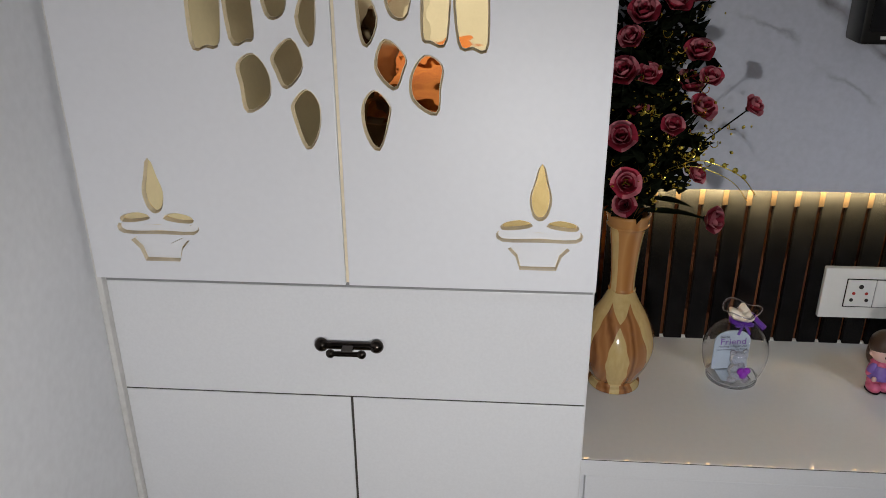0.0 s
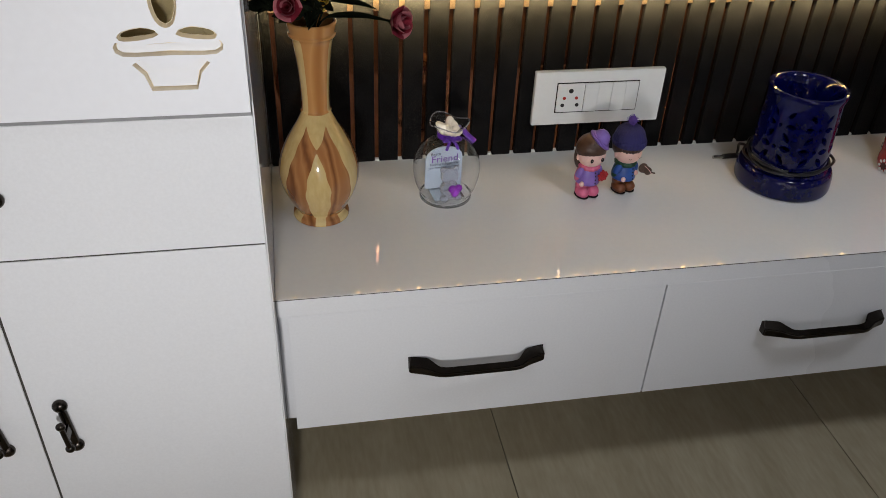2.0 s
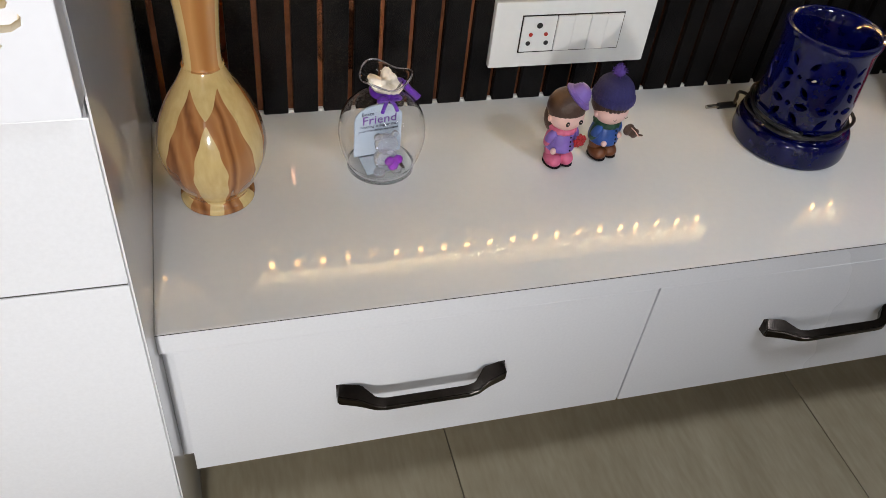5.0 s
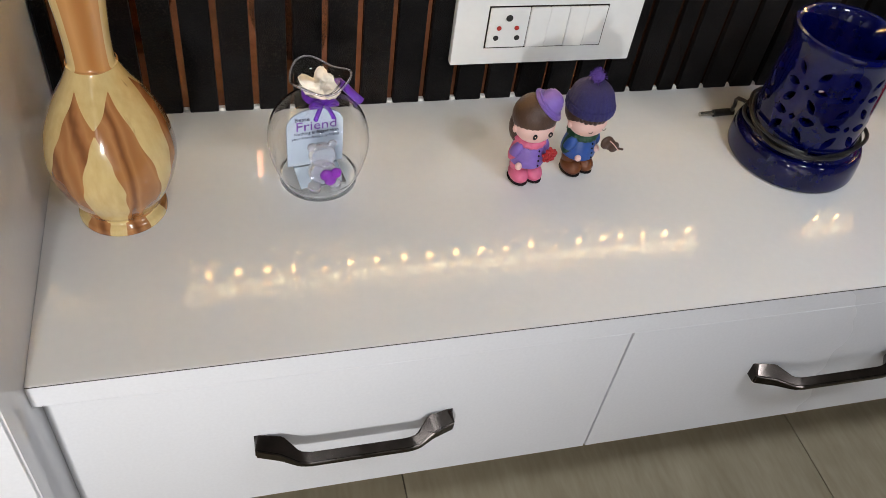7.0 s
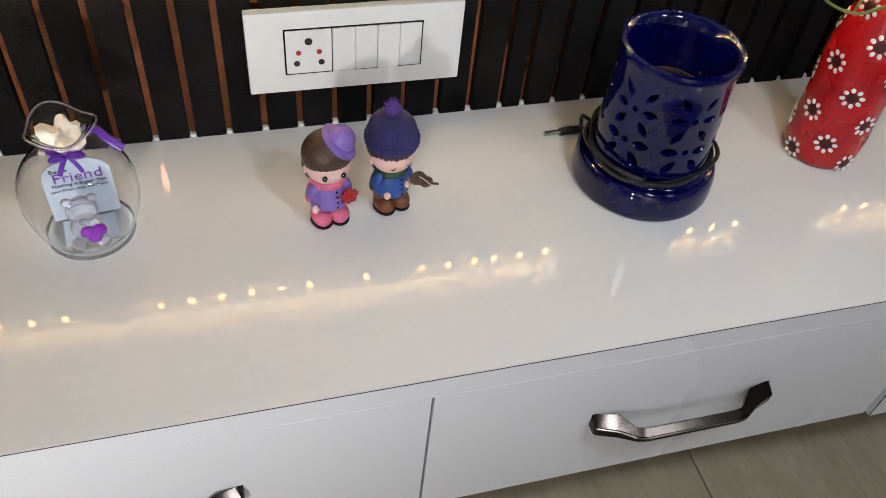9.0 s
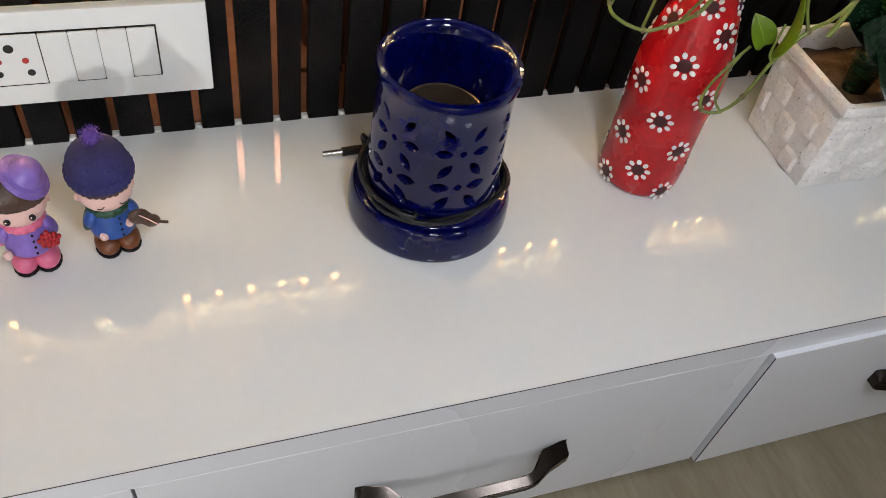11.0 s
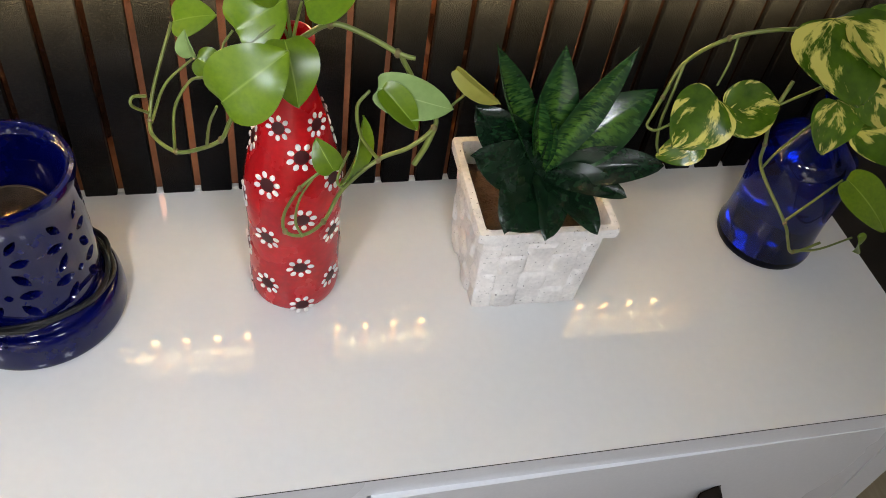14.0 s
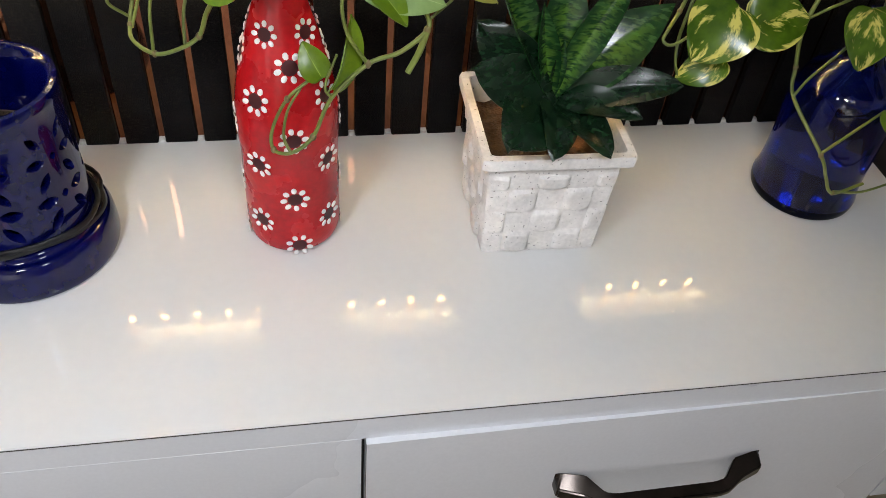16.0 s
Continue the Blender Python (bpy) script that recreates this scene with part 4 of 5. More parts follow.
first = part("painted_flower", painted_flower(), [MAROON, DOT], bottle, smooth=60)
spots = [(z + (0.028 if i % 2 else 0.0), -130 + 45 * i + 3 * math.sin(7 * i + 90 * z)) for z in (0.036, 0.096, 0.155) for i in range(8)] + [(0.012, -85 + 90 * i) for i in range(4)] + [(0.205, -120 + 72 * i) for i in range(5)]
for n, (z, a) in enumerate(spots):
    fl = first if n == 0 else new("painted_flower", first.data)
    fl.parent = bottle
    r, lean = radius_at(z)
    size = 1.0 if z < 0.19 else 0.85
    fl.matrix_local = pose(0, 0, z, 0, 0, a) @ Matrix.Translation((r + 0.0002, 0, 0)) @ pose(0, 0, 0, 0, 90 - math.degrees(lean), 0) @ pose(0, 0, 0, 0, 0, 40 * n) @ Matrix.Diagonal((size, size, size, 1))

# ---- blue bottle ----
BLUE_GLASS = mat("cobalt_glass", (0.0008, 0.008, 0.24), 0.02, spread=0.1, scale=18, spec=0.15, transmission=0.97, rough_spread=0.01)
DEEP = mat("deep_blue_glass", (0.0006, 0.001, 0.006), 0.06, spread=0.2, spec=0.10)
blue = thing("blue_bottle", "dark cobalt blue glass bottle with a widening foot", "bottle", (1.634, 1.145, TOP))
part("foot", lathe(bmesh.new(), smooth_profile([(0.042, 0.0), (0.049, 0.002), (0.0508, 0.007), (0.0510, 0.012)], 4), 56), DEEP, blue, smooth=60)
part("body", lathe(bmesh.new(), smooth_profile([(0.0509, 0.0121), (0.0485, 0.028), (0.0478, 0.055), (0.0485, 0.085), (0.0480, 0.108), (0.043, 0.130), (0.026, 0.147), (0.0155, 0.158), (0.0145, 0.185), (0.017, 0.188), (0.017, 0.195), (0.012, 0.196)], 4), 56), BLUE_GLASS, blue, smooth=60)

# ---- white planter ----
POT = mat("speckled_white_concrete", (0.76, 0.73, 0.70), 0.75, spread=0.08, scale=30, grain=250, bump=0.25, speckle=((0.16, 0.15, 0.14), 420, 0.71))
SOIL = mat("brown_soil", (0.10, 0.055, 0.03), 0.95, dark=(0.03, 0.015, 0.008), scale=90, grain=500, bump=1.0)
pot = thing("planter", "square white speckled concrete planter with woven relief", "planter", (1.3445, 1.134, TOP), -1)


def square_ring(half, z, n=24, corner=0.10):
    out = []
    for side in range(4):
        for k in range(n):
            u = -1 + 2 * k / n
            p = Vector((u, -1))
            if abs(u) > 1 - corner:
                q = (abs(u) - (1 - corner)) / corner
                p = Vector((math.copysign(1 - corner + corner * q * 0.97, u), -1 + corner * 0.35 * q * q))
            a = side * math.pi / 2
            out.append(Vector((p.x * math.cos(a) - p.y * math.sin(a), p.x * math.sin(a) + p.y * math.cos(a))) * half)
    return [(v.x, v.y, z) for v in out]


bm = bmesh.new()
rows = []
N, H = 48, 0.113
for j in range(61):
    t = j / 60
    half = 0.0525 + 0.0045 * t
    z = t * H
    loop = square_ring(half, z, N)
    if t < 0.80 and t > 0.03:
        out = []
        for i, p in enumerate(loop):
            u = (i % N) / N
            su, sv = u * 4.5 + 0.25, t / 0.8 * 3.6
            weave = math.sin(math.pi * (su % 1.0)) ** 0.5 * math.sin(math.pi * (sv % 1.0)) ** 0.5
            d = 0.0038 * min(1.0, 1.9 * weave) * (1 if (int(su) + int(sv)) % 2 else 0.10)
            d *= min(1.0, 8 * u, 8 * (1 - u))
            n2 = Vector((p[0], p[1])).normalized()
            axis = Vector((math.copysign(1, p[0]), 0)) if abs(p[0]) > abs(p[1]) else Vector((0, math.copysign(1, p[1])))
            out.append((p[0] + axis.x * d, p[1] + axis.y * d, p[2]))
        loop = out
    rows.append(loop)
for half, z in ((0.0600, H - 0.014), (0.0642, H - 0.010), (0.0648, H - 0.003), (0.0638, H), (0.0575, H), (0.0560, H - 0.004), (0.0535, H - 0.028)):
    rows.append(square_ring(half, z, N))
vr = [[bm.verts.new(p) for p in loop] for loop in rows]
for a, b in zip(vr, vr[1:]):
    for i in range(len(a)):
        bm.faces.new((a[i], a[(i + 1) % len(a)], b[(i + 1) % len(a)], b[i]))
bm.faces.new(vr[0][::-1])
part("body", bm, POT, pot, smooth=35)
bm = bmesh.new()
bmesh.ops.create_grid(bm, x_segments=24, y_segments=24, size=0.0545)
for v in bm.verts:
    v.co.z = H - 0.024 + 0.006 * noise.noise(v.co * 60)
tagged(part("soil", bm, SOIL, pot), "brown potting soil")

# ---- leaves ----
LEAF = mat("bright_green_leaf", (0.15, 0.235, 0.008), 0.30, dark=(0.085, 0.155, 0.006), scale=40, grain=300, pieces=0.2)
LEAF_PALE = mat("pale_leaf_underside", (0.22, 0.32, 0.10), 0.5, dark=(0.16, 0.25, 0.07), scale=40, grain=300, pieces=0.15)
LEAF_YELLOW = mat("yellowing_leaf", (0.30, 0.29, 0.05), 0.5, dark=(0.20, 0.19, 0.03), scale=40)
VARIEGATED = mat("variegated_leaf", (0.095, 0.175, 0.008), 0.22, dark=(0.032, 0.078, 0.005), scale=45, pieces=0.2)
STEM = mat("green_stem", (0.19, 0.23, 0.05), 0.4, dark=(0.08, 0.11, 0.02), scale=40)
NODE = mat("brownish_stem_node", (0.20, 0.17, 0.06), 0.6, dark=(0.10, 0.07, 0.03), scale=200)
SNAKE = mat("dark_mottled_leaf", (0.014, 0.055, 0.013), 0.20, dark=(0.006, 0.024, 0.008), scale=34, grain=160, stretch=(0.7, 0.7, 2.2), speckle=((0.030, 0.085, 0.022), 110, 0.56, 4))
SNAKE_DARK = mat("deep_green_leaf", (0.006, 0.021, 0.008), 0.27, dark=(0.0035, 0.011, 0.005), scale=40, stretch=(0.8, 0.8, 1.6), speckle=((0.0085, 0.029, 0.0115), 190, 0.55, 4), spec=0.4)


def rib(m, colour, low, high, amount, band=0.0):
    """Lighten a leaf along its middle, by the mesh's own "mid" value, broken by cross bands."""
    nodes, links = m.node_tree.nodes, m.node_tree.links
    b = nodes["Principled BSDF"]
    src = b.inputs["Base Color"].links[0].from_socket
    at = nodes.new("ShaderNodeAttribute")
    at.attribute_name = "mid"
    rng = nodes.new("ShaderNodeMapRange")
    rng.inputs[1].default_value, rng.inputs[2].default_value, rng.inputs[4].default_value = low, high, amount
    links.new(at.outputs["Fac"], rng.inputs[0])
    fac = rng.outputs[0]
    if band:
        co = nodes.new("ShaderNodeTexNoise")
        co.inputs["Scale"].default_value, co.inputs["Detail"].default_value = band, 3
        links.new(nodes["Mapping"].outputs[0], co.inputs["Vector"])
        cut = nodes.new("ShaderNodeMapRange")
        cut.inputs[1].default_value, cut.inputs[2].default_value = 0.42, 0.56
        links.new(co.outputs["Fac"], cut.inputs[0])
        mul = nodes.new("ShaderNodeMath")
        mul.operation = "MULTIPLY"
        links.new(fac, mul.inputs[0]), links.new(cut.outputs[0], mul.inputs[1])
        fac = mul.outputs[0]
    mx = nodes.new("ShaderNodeMix")
    mx.data_type = "RGBA"
    links.new(fac, mx.inputs[0]), links.new(src, mx.inputs[6])
    mx.inputs[7].default_value = (*colour, 1)
    links.new(mx.outputs[2], b.inputs["Base Color"])


def streaks(m, colour):
    """Cream streaks that run out from the midrib along the leaf's own length and breadth."""
    nodes, links = m.node_tree.nodes, m.node_tree.links
    b = nodes["Principled BSDF"]
    src = b.inputs["Base Color"].links[0].from_socket
    info, join, n, cut, mx = (nodes.new("ShaderNode" + k) for k in ("ObjectInfo", "CombineXYZ", "TexNoise", "MapRange", "Mix"))
    for k, (key, size) in enumerate((("run", 3.0), ("across", 1.25))):
        at, mul = nodes.new("ShaderNodeAttribute"), nodes.new("ShaderNodeMath")
        at.attribute_name, mul.operation = key, "MULTIPLY"
        mul.inputs[1].default_value = size
        links.new(at.outputs["Fac"], mul.inputs[0]), links.new(mul.outputs[0], join.inputs[k])
    far = nodes.new("ShaderNodeMath")
    far.operation = "MULTIPLY"
    far.inputs[1].default_value = 60
    links.new(info.outputs["Random"], far.inputs[0]), links.new(far.outputs[0], join.inputs[2])
    n.inputs["Scale"].default_value, n.inputs["Detail"].default_value, n.inputs["Roughness"].default_value = 1.0, 5, 0.62
    cut.inputs[1].default_value, cut.inputs[2].default_value = 0.525, 0.58
    mx.data_type = "RGBA"
    links.new(join.outputs[0], n.inputs["Vector"]), links.new(n.outputs["Fac"], cut.inputs[0])
    links.new(cut.outputs[0], mx.inputs[0]), links.new(src, mx.inputs[6])
    mx.inputs[7].default_value = (*colour, 1)
    links.new(mx.outputs[2], b.inputs["Base Color"])


streaks(VARIEGATED, (0.62, 0.56, 0.12))
rib(LEAF, (0.30, 0.40, 0.08), 0.95, 1.0, 0.6)
rib(LEAF_PALE, (0.38, 0.47, 0.2), 0.95, 1.0, 0.6)
rib(SNAKE, (0.115, 0.24, 0.03), 0.10, 0.9, 0.85, 170)


def leaf(parent, base, tip, width, material, facing=(0, -0.75, 0.65), fold=0.18, droop=0.08, heart=True, wave=0.035, broad=False):
    """A leaf from base to tip, folded along its midrib and curved down."""
    base, tip = Vector(base), Vector(tip)
    width *= 0.98 if heart else (1.05 if broad else 0.92)
    along = tip - base
    length = along.length
    along.normalize()
    side = along.cross(Vector(facing))
    side.normalize()
    up = side.cross(along)
    bm = bmesh.new()
    mid, run, across = (bm.verts.layers.float.new(key) for key in ("mid", "run", "across"))
    nu, nv = 18, 12
    grid = []
    for i in range(nu + 1):
        u = i / nu
        th = math.pi * u
        inner = 0.05 + 0.95 * (0.5 - 0.5 * math.cos(th))
        outer = -0.06 + 1.06 * (0.5 - 0.5 * math.cos(th)) + 0.11 * math.exp(-((th / 0.35) ** 2))
        if heart:
            w = math.sin(th) ** (1 + 0.75 * u ** 2) * (1 + 0.26 * math.cos(th))
        else:
            w = math.sin(math.pi * (0.10 + 0.90 * u) ** (1.3 if broad else 1.08)) ** (0.66 if broad else 0.9) * (1 - 0.2 * u)
        if i in (0, nu) and heart or i == nu:
            w = 0.0
        row = []
        for j in range(nv + 1):
            v = -1 + 2 * j / nv
            run_at = inner + (outer - inner) * v * v if heart else u
            q = base + along * run_at * length + side * v * w * width / 2
            q += up * (fold * abs(v) * w * width / 2 + droop * length * 4 * run_at * (1 - run_at) + wave * width * math.sin(9 * u + 2 * v) * abs(v))
            vert = bm.verts.new(q)
            vert[run], vert[across] = u - 0.45 * abs(v), v
            vert[mid] = (1 - abs(v)) if heart else (1 - abs(v)) * (1 - u) ** 0.6
            row.append(vert)
        grid.append(row)
    for a, b in zip(grid, grid[1:]):
        for j in range(nv):
            bm.faces.new((a[j], a[j + 1], b[j + 1], b[j]))
    bmesh.ops.remove_doubles(bm, verts=bm.verts[:], dist=0.00002)
    bmesh.ops.recalc_face_normals(bm, faces=bm.faces[:])
    bmesh.ops.solidify(bm, geom=bm.faces[:], thickness=0.0007)
    return under(parent, part("leaf", bm, material, smooth=60))


def stem(parent, points, radius=0.0017, taper=0.8, material=None):
    bm = tube(bmesh.new(), points, radius * 0.86, segs=8, steps=6, taper=taper)
    if material is None and radius > 0.0019:
        for k in range(2, len(points) - 1, 2):
            ball(bm, points[k], radius * (1.25 - 0.4 * k / len(points)), (1, 1, 1.25), 1, 8, 6)
    return under(parent, part("stem", bm, [material or STEM, NODE], smooth=60))


money = thing("money_plant", "trailing money plant with bright green heart leaves in the red bottle", "plant", (BX, BY, TOP + 0.25))
bpy.context.view_layer.update()
MOUTH = (BX, BY, TOP + 0.262)
stem(money, [MOUTH, (1.116, 1.095, 0.735), (1.098, 1.076, 0.722), (1.084, 1.075, 0.702), (1.076, 1.078, 0.682), (1.060, 1.085, 0.668), (1.044, 1.090, 0.662), (1.029, 1.105, 0.663), (1.026, 1.118, 0.668), (1.031, 1.135, 0.687), (1.046, 1.165, 0.719)], 0.0021, 0.7)
stem(money, [(1.027, 1.118, 0.666), (1.040, 1.120, 0.698), (1.061, 1.120, 0.720)], 0.0014)
stem(money, [(1.043, 1.091, 0.663), (1.047, 1.090, 0.700), (1.059, 1.090, 0.723), (1.070, 1.085, 0.730)], 0.0014)
stem(money, [(1.066, 1.080, 0.676), (1.070, 1.068, 0.705), (1.076, 1.058, 0.727)], 0.0014)
stem(money, [(1.026, 1.118, 0.690), (1.018, 1.112, 0.694), (1.017, 1.110, 0.688), (1.026, 1.118, 0.675)], 0.0015)
stem(money, [MOUTH, (1.137, 1.125, 0.733), (1.154, 1.115, 0.750), (1.173, 1.110, 0.747), (1.200, 1.103, 0.734), (1.205, 1.100, 0.728), (1.215, 1.095, 0.711), (1.228, 1.090, 0.691), (1.229, 1.085, 0.680), (1.210, 1.080, 0.666), (1.187, 1.075, 0.660),
             (1.161, 1.070, 0.636), (1.147, 1.068, 0.604), (1.131, 1.068, 0.590), (1.118, 1.075, 0.588), (1.118, 1.080, 0.603), (1.130, 1.080, 0.629), (1.147, 1.085, 0.642)], 0.0026, 0.55)
stem(money, [(1.131, 1.066, 0.590), (1.126, 1.074, 0.600), (1.130, 1.079, 0.620), (1.140, 1.083, 0.636)], 0.0014)
stem(money, [(1.229, 1.085, 0.680), (1.224, 1.083, 0.664), (1.216, 1.080, 0.649)], 0.0030, 0.9)
stem(money, [(1.200, 1.103, 0.734), (1.207, 1.100, 0.733), (1.212, 1.098, 0.733)], 0.0024, 0.8)
stem(money, [(1.187, 1.075, 0.660), (1.173, 1.075, 0.684), (1.170, 1.080, 0.706), (1.179, 1.085, 0.716)], 0.0017)
stem(money, [(1.229, 1.088, 0.685), (1.243, 1.094, 0.694), (1.253, 1.095, 0.704)], 0.0013)
stem(money, [(1.161, 1.070, 0.636), (1.157, 1.072, 0.645), (1.166, 1.08, 0.665)], 0.0014)
stem(money, [MOUTH, (1.120, 1.122, 0.745), (1.100, 1.115, 0.735), (1.085, 1.112, 0.727), (1.082, 1.113, 0.735), (1.089, 1.120, 0.742)], 0.0014)
for sx, sy, sz in ((1.136, 1.130, 0.758), (1.125, 1.136, 0.762)):
    stem(money, [MOUTH, ((BX + sx) / 2, sy, 0.742), (sx, sy, sz)], 0.0016)
leaf(money, (1.046, 1.165, 0.719), (1.078, 1.160, 0.728), 0.030, LEAF, (0.2, -0.5, 0.85))
leaf(money, (1.089, 1.122, 0.740), (1.126, 1.135, 0.757), 0.044, LEAF, (0.1, -0.75, 0.65))
leaf(money, (1.0775, 1.0577, 0.729), (1.1225, 1.0653, 0.7632), 0.050, LEAF, (-0.3, -0.85, 0.45), fold=0.10, droop=0.14)
leaf(money, (1.121, 1.092, 0.756), (1.128, 1.063, 0.720), 0.038, LEAF, (0.25, -0.8, 0.6), fold=0.12)
leaf(money, (1.061, 1.120, 0.720), (1.057, 1.127, 0.738), 0.016, LEAF_PALE, (-0.7, -0.6, 0.4), fold=0.5)
leaf(money, (1.063, 1.118, 0.722), (1.081, 1.112, 0.713), 0.022, LEAF, (0.2, -0.8, 0.6))
leaf(money, (1.182, 1.086, 0.719), (1.240, 1.080, 0.701), 0.031, LEAF_PALE, (0.1, -0.9, 0.4), fold=0.1)
leaf(money, (1.186, 1.084, 0.720), (1.212, 1.070, 0.692), 0.022, LEAF, (0.5, -0.8, 0.2), fold=0.5)
leaf(money, (1.241, 1.098, 0.726), (1.278, 1.090, 0.698), 0.015, LEAF_YELLOW, (-0.45, -0.85, 0.2), fold=0.9)
leaf(money, (1.160, 1.074, 0.638), (1.177, 1.090, 0.690), 0.026, LEAF, (0.8, -0.6, 0.2), fold=0.5)
leaf(money, (1.156, 1.080, 0.645), (1.143, 1.092, 0.668), 0.022, LEAF, (-0.2, -0.8, 0.5), fold=0.3)
leaf(money, (1.136, 1.128, 0.757), (1.178, 1.130, 0.778), 0.042, LEAF, (0.1, -0.6, 0.8))
leaf(money, (1.125, 1.136, 0.760), (1.098, 1.145, 0.785), 0.040, LEAF, (-0.1, -0.6, 0.8))

snake = thing("snake_plant", "dark mottled bird's nest snake plant in the white planter", "plant", (1.3445, 1.134, TOP + 0.09))
bpy.context.view_layer.update()
ROOT = Vector((1.343, 1.124, 0.592))
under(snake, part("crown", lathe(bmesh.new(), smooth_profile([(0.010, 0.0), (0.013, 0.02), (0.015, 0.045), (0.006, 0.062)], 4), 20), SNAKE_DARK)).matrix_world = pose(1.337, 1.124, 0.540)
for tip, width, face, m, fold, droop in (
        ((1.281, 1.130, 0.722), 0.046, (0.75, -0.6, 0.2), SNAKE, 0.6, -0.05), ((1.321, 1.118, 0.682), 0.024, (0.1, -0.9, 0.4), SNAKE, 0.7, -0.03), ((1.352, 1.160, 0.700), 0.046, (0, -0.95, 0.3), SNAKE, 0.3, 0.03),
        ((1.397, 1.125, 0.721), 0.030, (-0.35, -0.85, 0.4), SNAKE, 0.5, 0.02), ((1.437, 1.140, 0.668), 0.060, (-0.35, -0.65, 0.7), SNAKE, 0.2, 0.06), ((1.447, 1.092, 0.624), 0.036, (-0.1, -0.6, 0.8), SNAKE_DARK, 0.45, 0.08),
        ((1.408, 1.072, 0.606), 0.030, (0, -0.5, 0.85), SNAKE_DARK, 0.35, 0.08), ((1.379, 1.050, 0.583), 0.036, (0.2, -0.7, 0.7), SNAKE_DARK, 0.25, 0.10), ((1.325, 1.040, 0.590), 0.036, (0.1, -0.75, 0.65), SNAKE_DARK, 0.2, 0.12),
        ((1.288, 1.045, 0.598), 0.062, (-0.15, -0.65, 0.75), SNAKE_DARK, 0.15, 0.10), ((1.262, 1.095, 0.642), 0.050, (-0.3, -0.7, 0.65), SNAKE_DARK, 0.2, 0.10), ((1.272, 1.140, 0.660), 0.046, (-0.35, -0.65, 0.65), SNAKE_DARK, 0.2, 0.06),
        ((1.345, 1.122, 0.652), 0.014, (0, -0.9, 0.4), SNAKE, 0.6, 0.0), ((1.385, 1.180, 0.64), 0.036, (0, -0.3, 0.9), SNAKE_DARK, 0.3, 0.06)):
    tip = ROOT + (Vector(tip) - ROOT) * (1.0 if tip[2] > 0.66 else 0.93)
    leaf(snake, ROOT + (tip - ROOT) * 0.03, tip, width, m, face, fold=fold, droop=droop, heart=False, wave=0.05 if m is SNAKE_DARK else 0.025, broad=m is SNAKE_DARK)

ivy = thing("variegated_money_plant", "variegated yellow and green money plant trailing from the blue bottle", "plant", (1.634, 1.145, TOP + 0.18))
bpy.context.view_layer.update()
IM = (1.634, 1.145, TOP + 0.186)
stem(ivy, [IM, (1.610, 1.135, 0.700), (1.560, 1.120, 0.735), (1.512, 1.118, 0.741), (1.476, 1.130, 0.725), (1.453, 1.142, 0.693), (1.436, 1.128, 0.668), (1.424, 1.115, 0.660)], 0.0024, 0.7)
stem(ivy, [(1.453, 1.142, 0.693), (1.445, 1.13, 0.672), (1.437, 1.118, 0.645), (1.441, 1.110, 0.622), (1.461, 1.110, 0.612)], 0.0017)
stem(ivy, [(1.424, 1.115, 0.660), (1.421, 1.112, 0.652), (1.428, 1.106, 0.652), (1.445, 1.100, 0.672)], 0.0016)
stem(ivy, [(1.482, 1.128, 0.727), (1.478, 1.120, 0.710), (1.470, 1.112, 0.692)], 0.0013)
stem(ivy, [(1.545, 1.118, 0.690), (1.537, 1.112, 0.660), (1.545, 1.112, 0.625), (1.554, 1.110, 0.596), (1.573, 1.070, 0.564), (1.588, 1.070, 0.540), (1.605, 1.072, 0.518), (1.637, 1.078, 0.522)], 0.0021, 0.8)
stem(ivy, [(1.573, 1.072, 0.564), (1.605, 1.085, 0.575), (1.640, 1.100, 0.586)], 0.0016)
stem(ivy, [(1.605, 1.072, 0.520), (1.640, 1.078, 0.512), (1.680, 1.085, 0.518)], 0.0015)
stem(ivy, [(1.552, 1.108, 0.600), (1.565, 1.115, 0.612), (1.590, 1.125, 0.628), (1.622, 1.138, 0.650)], 0.0015)
stem(ivy, [IM, (1.600, 1.120, 0.690), (1.560, 1.112, 0.682), (1.535, 1.112, 0.668)], 0.0017)
stem(ivy, [IM, (1.655, 1.120, 0.690), (1.672, 1.100, 0.690), (1.690, 1.090, 0.675)], 0.0017)
leaf(ivy, (1.470, 1.104, 0.688), (1.436, 1.088, 0.648), 0.056, VARIEGATED, (-0.15, -0.8, 0.6), fold=0.12)
leaf(ivy, (1.483, 1.108, 0.668), (1.536, 1.108, 0.672), 0.048, VARIEGATED, (0.05, -0.75, 0.65), fold=0.15)
leaf(ivy, (1.475, 1.103, 0.640), (1.440, 1.110, 0.618), 0.030, VARIEGATED, (-0.1, -0.8, 0.6))
leaf(ivy, (1.535, 1.105, 0.762), (1.548, 1.045, 0.722), 0.086, VARIEGATED, (-0.15, -0.6, 0.8), fold=0.10)
leaf(ivy, (1.560, 1.105, 0.764), (1.588, 1.055, 0.728), 0.066, VARIEGATED, (0.2, -0.7, 0.7), fold=0.15)
leaf(ivy, (1.575, 1.095, 0.690), (1.572, 1.075, 0.645), 0.050, VARIEGATED, (0, -0.85, 0.5), fold=0.15)
leaf(ivy, (1.602, 1.090, 0.660), (1.662, 1.062, 0.640), 0.040, VARIEGATED, (0.05, -0.7, 0.7), fold=0.12)
leaf(ivy, (1.640, 1.100, 0.590), (1.678, 1.058, 0.556), 0.044, LEAF, (0.1, -0.7, 0.7), fold=0.15)
leaf(ivy, (1.690, 1.088, 0.672), (1.680, 1.070, 0.630), 0.026, VARIEGATED, (0.6, -0.7, 0.4), fold=0.5)
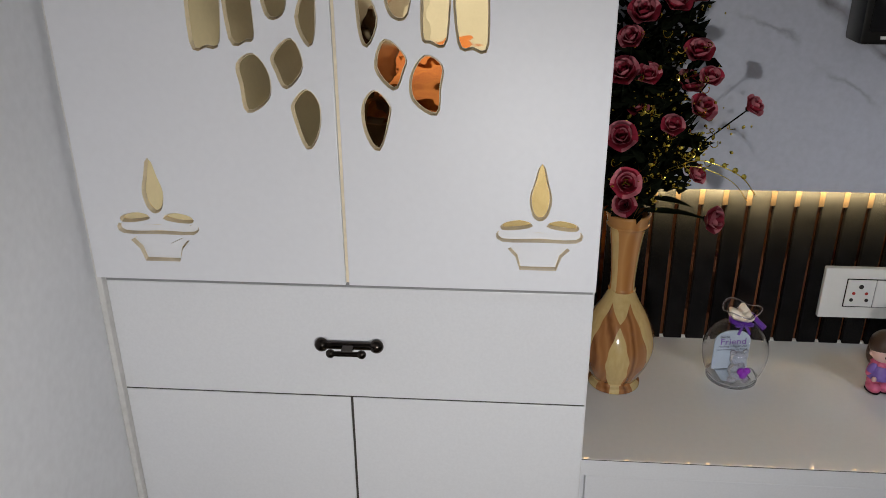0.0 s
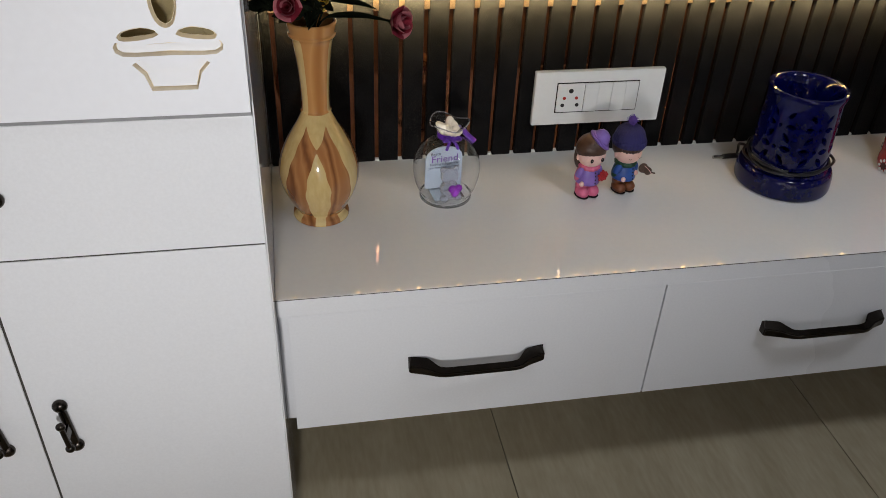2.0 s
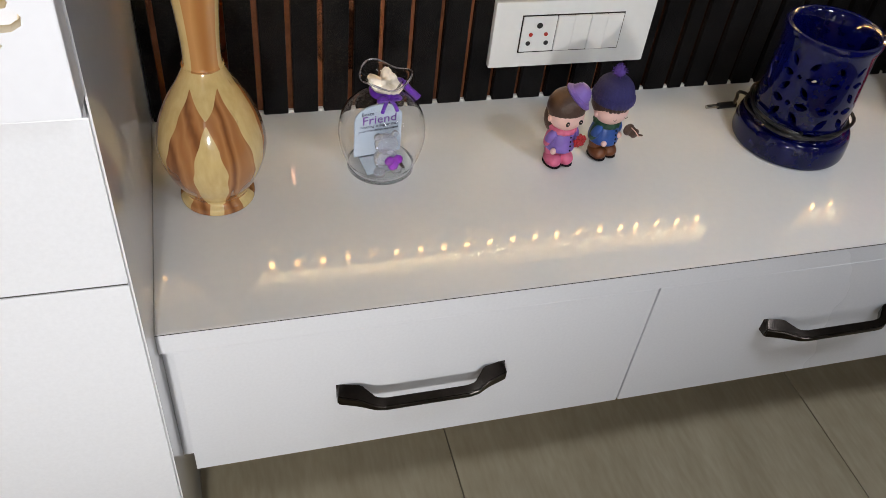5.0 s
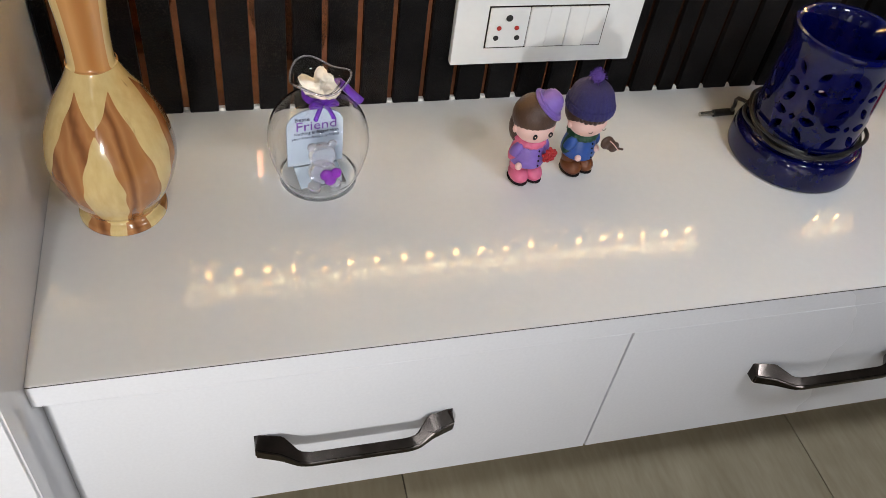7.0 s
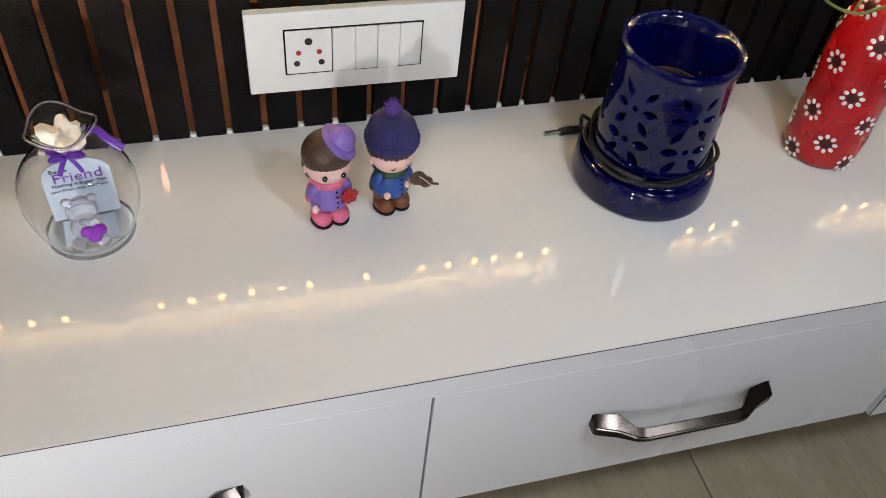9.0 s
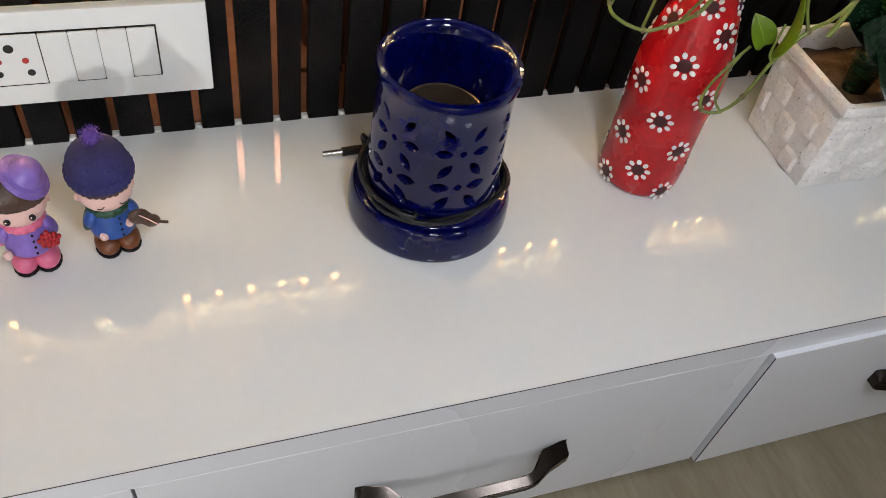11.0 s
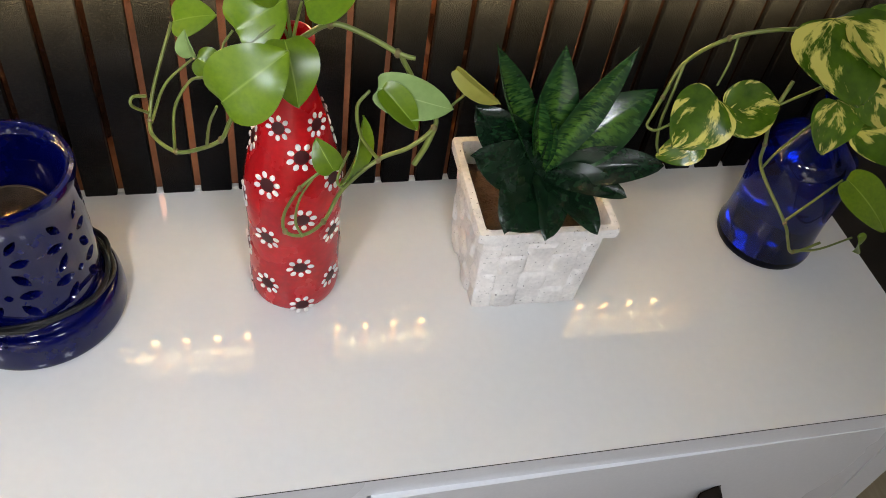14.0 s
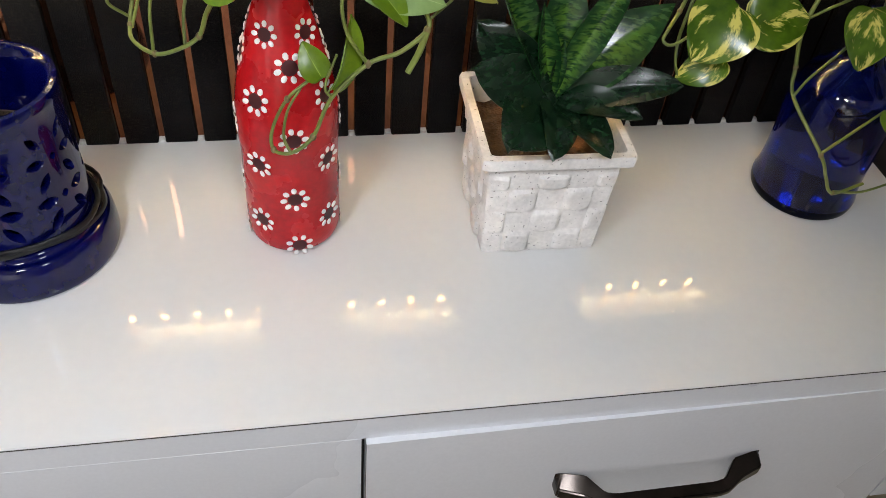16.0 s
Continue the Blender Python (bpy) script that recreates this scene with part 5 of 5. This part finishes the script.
leaf(ivy, (1.690, 1.090, 0.690), (1.705, 1.070, 0.640), 0.036, VARIEGATED, (0.2, -0.8, 0.5), fold=0.4)
leaf(ivy, (1.630, 1.100, 0.740), (1.660, 1.080, 0.770), 0.050, VARIEGATED, (0.1, -0.7, 0.7))
leaf(ivy, (1.640, 1.110, 0.700), (1.690, 1.090, 0.725), 0.052, LEAF, (0.2, -0.6, 0.8))
leaf(ivy, (1.600, 1.100, 0.700), (1.625, 1.080, 0.670), 0.050, VARIEGATED, (0.1, -0.8, 0.5))
leaf(ivy, (1.685, 1.085, 0.520), (1.700, 1.090, 0.490), 0.018, LEAF, (0.6, -0.7, 0.4), fold=0.5)

# ---- artificial bouquet in the wooden vase ----
PETAL = mat("pink_fabric_petal", (0.34, 0.022, 0.05), 0.65, dark=(0.16, 0.007, 0.016), scale=60, grain=200, pieces=0.25)
PETAL_IN = mat("pale_pink_petal", (0.52, 0.20, 0.22), 0.65, dark=(0.36, 0.07, 0.10), scale=60, pieces=0.2)
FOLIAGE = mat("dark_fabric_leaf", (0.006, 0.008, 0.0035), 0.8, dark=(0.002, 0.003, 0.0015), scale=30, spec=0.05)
TINSEL = mat("gold_tinsel", (0.75, 0.58, 0.10), 0.2, metal=1.0, spread=0.2)
bouquet = thing("artificial_bouquet", "bouquet of pink fabric roses with gold sprigs in the wooden vase", "bouquet", (0.175, 1.115, TOP + 0.27))
bpy.context.view_layer.update()


def rose_mesh(seed, size):
    """Overlapping cupped petals round a tight heart, paler at the outer rims."""
    rng = random.Random(seed)
    bm = bmesh.new()
    for ring, (count, radius, height, lean) in enumerate(((3, 0.24, 1.45, 0.0), (4, 0.44, 1.50, 0.0), (4, 0.64, 1.42, 0.12), (5, 0.80, 1.15, 0.38))):
        for k in range(count):
            a = 2 * math.pi * (k + 0.37 * ring + 0.15 * rng.random()) / count
            half = math.pi / count * 1.45
            grid = []
            for i in range(7):
                u = i / 6
                row = []
                for j in range(7):
                    v = -1 + j / 3
                    t = a + v * half * (0.30 + 0.70 * math.sin(math.pi * (0.12 + 0.68 * u)))
                    r = radius * math.sin(math.pi * (0.06 + 0.46 * u)) * (1 + lean * u ** 3) + 0.03 * ring * u * abs(v)
                    z = height * (u - 0.18 * v * v * u * u) - lean * 0.22 * u ** 4
                    row.append(bm.verts.new((size * r * math.cos(t), size * r * math.sin(t), size * (z - 0.5))))
                grid.append(row)
            for i, (p, q) in enumerate(zip(grid, grid[1:])):
                for j in range(6):
                    bm.faces.new((p[j], p[j + 1], q[j + 1], q[j])).material_index = 1 if (i >= (4 if (k + ring) % 3 else 6) and ring >= 1) else 0
    ball(bm, (0, 0, -0.42 * size), 0.28 * size, (1, 1, 0.8), 2, 10, 6)
    return bm


ROSE_A, ROSE_B = part("rose", rose_mesh(1, 0.0172), [PETAL, PETAL_IN, FOLIAGE], smooth=120), part("rose", rose_mesh(2, 0.0138), [PETAL, PETAL_IN, FOLIAGE], smooth=120)
under(bouquet, ROSE_A), under(bouquet, ROSE_B)
heads = [(0.158, 1.02, 1.032), (0.143, 1.0, 1.006), (0.138, 1.0, 0.966), (0.170, 1.02, 0.959), (0.140, 0.99, 0.889), (0.211, 1.05, 0.887), (0.249, 1.07, 0.905), (0.259, 1.08, 0.943), (0.240, 1.08, 0.975),
         (0.321, 1.10, 0.902), (0.149, 0.985, 0.832), (0.150, 0.98, 0.806), (0.277, 1.06, 0.757), (0.258, 1.10, 0.806), (0.198, 1.05, 1.041), (0.228, 1.08, 1.045), (0.235, 1.10, 0.931), (0.166, 1.05, 0.912), (0.180, 1.06, 1.085), (0.225, 1.09, 1.10)]
CROWN = Vector((0.175, 1.100, TOP + 0.285))
rng = random.Random(7)
for n, h in enumerate(heads):
    src = (ROSE_A, ROSE_B)[n % 2]
    ob = src if n < 2 else under(bouquet, new("rose", src.data))
    h = Vector(h)
    way = ((h - CROWN).normalized() + Vector((rng.uniform(-0.5, 0.5), -0.8, 0.2))).normalized()
    ob.matrix_world = Matrix.Translation(h) @ way.to_track_quat("Z", "Y").to_matrix().to_4x4() @ pose(0, 0, 0, 0, 0, rng.uniform(0, 360))
    mid = CROWN.lerp(h, 0.5) + Vector((rng.uniform(-0.01, 0.01), 0.01, 0.01))
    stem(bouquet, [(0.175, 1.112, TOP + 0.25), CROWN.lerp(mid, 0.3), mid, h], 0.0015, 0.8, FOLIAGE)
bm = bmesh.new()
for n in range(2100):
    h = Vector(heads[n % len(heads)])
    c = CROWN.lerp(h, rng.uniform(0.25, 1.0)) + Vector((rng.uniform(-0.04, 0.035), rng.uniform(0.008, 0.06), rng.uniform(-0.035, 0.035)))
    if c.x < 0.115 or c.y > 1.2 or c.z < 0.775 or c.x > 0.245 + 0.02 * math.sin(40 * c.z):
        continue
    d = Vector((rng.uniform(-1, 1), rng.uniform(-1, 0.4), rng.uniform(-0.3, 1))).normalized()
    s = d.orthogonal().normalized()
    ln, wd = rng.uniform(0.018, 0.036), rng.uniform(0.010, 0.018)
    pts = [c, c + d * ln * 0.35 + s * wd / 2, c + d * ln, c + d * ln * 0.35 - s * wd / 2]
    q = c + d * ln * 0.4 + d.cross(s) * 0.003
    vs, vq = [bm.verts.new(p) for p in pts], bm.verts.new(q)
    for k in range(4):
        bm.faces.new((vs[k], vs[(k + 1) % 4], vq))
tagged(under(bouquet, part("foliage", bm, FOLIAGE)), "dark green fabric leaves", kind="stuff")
bm = bmesh.new()
for n in range(70):
    c = CROWN.lerp(Vector(heads[(n * 7 + 5) % len(heads)]), rng.uniform(0.4, 0.95)) + Vector((rng.uniform(-0.02, 0.03), rng.uniform(-0.035, -0.01), rng.uniform(-0.03, 0.02)))
    if c.z < 0.80:
        continue
    tube(bm, [c + Vector((0.0038 * math.cos(1.3 * k + n) + 0.0015 * k, 0.004 * math.sin(2 * k), 0.0038 * math.sin(1.3 * k + n))) for k in range(6)], 0.0007, segs=4, steps=3)
for n in range(280):
    h = Vector(heads[(n * 3) % len(heads)])
    c = CROWN.lerp(h, rng.uniform(0.35, 0.95)) + Vector((rng.uniform(-0.025, 0.04), rng.uniform(-0.03, 0.0), rng.uniform(-0.03, 0.02)))
    if c.z < 0.79:
        continue
    ball(bm, c, rng.uniform(0.0008, 0.0026), (1, 1, 1.6), 0, 6, 4, turn=(rng.uniform(0, 90), rng.uniform(0, 90), 0))
tagged(under(bouquet, part("gold_tinsel", bm, TINSEL)), "tiny gold tinsel buds", kind="stuff")
bm = bmesh.new()
sprig = [(0.215, 1.09, 0.815), (0.255, 1.08, 0.833), (0.290, 1.074, 0.826), (0.316, 1.070, 0.812), (0.334, 1.068, 0.790)]
tube(bm, sprig, 0.0008, segs=5)
tube(bm, [(p[0] - 0.01, p[1], p[2] - 0.008) for p in sprig], 0.0006, segs=5)
for k, p in enumerate(spline(sprig, 2)[2:7]):
    ball(bm, p + Vector((0, 0, 0.003)), 0.0042 - 0.0003 * (k % 3), (1, 0.7, 1), 0, 6, 4)
under(bouquet, part("gold_sprig", bm, TINSEL, label="arching gold sprig"))
for a, b in (((0.20, 1.09, 0.775), (0.255, 1.075, 0.768)), ((0.195, 1.075, 0.76), (0.27, 1.06, 0.757))):
    leaf(bouquet, a, b, 0.012, FOLIAGE, (0, -0.4, 0.9), heart=False)

# ---- floor tiles ----
tile_mesh = None
for ix in range(-2, 5):
    for iy in range(-7, 4):
        cx, cy = 0.465 + 0.6 * ix + 0.3, 0.725 + 0.6 * iy + 0.3
        if cx > 3.5 or cy > 1.7:
            continue
        if tile_mesh is None:
            t = part("tile", boxed(-0.2992, 0.2992, -0.2992, 0.2992, -0.006, 0.0, bevel=0.0008), TILE)
            tile_mesh = t.data
        else:
            t = new("tile", tile_mesh)
        t.location = (cx, cy, 0)
        t.parent = floor
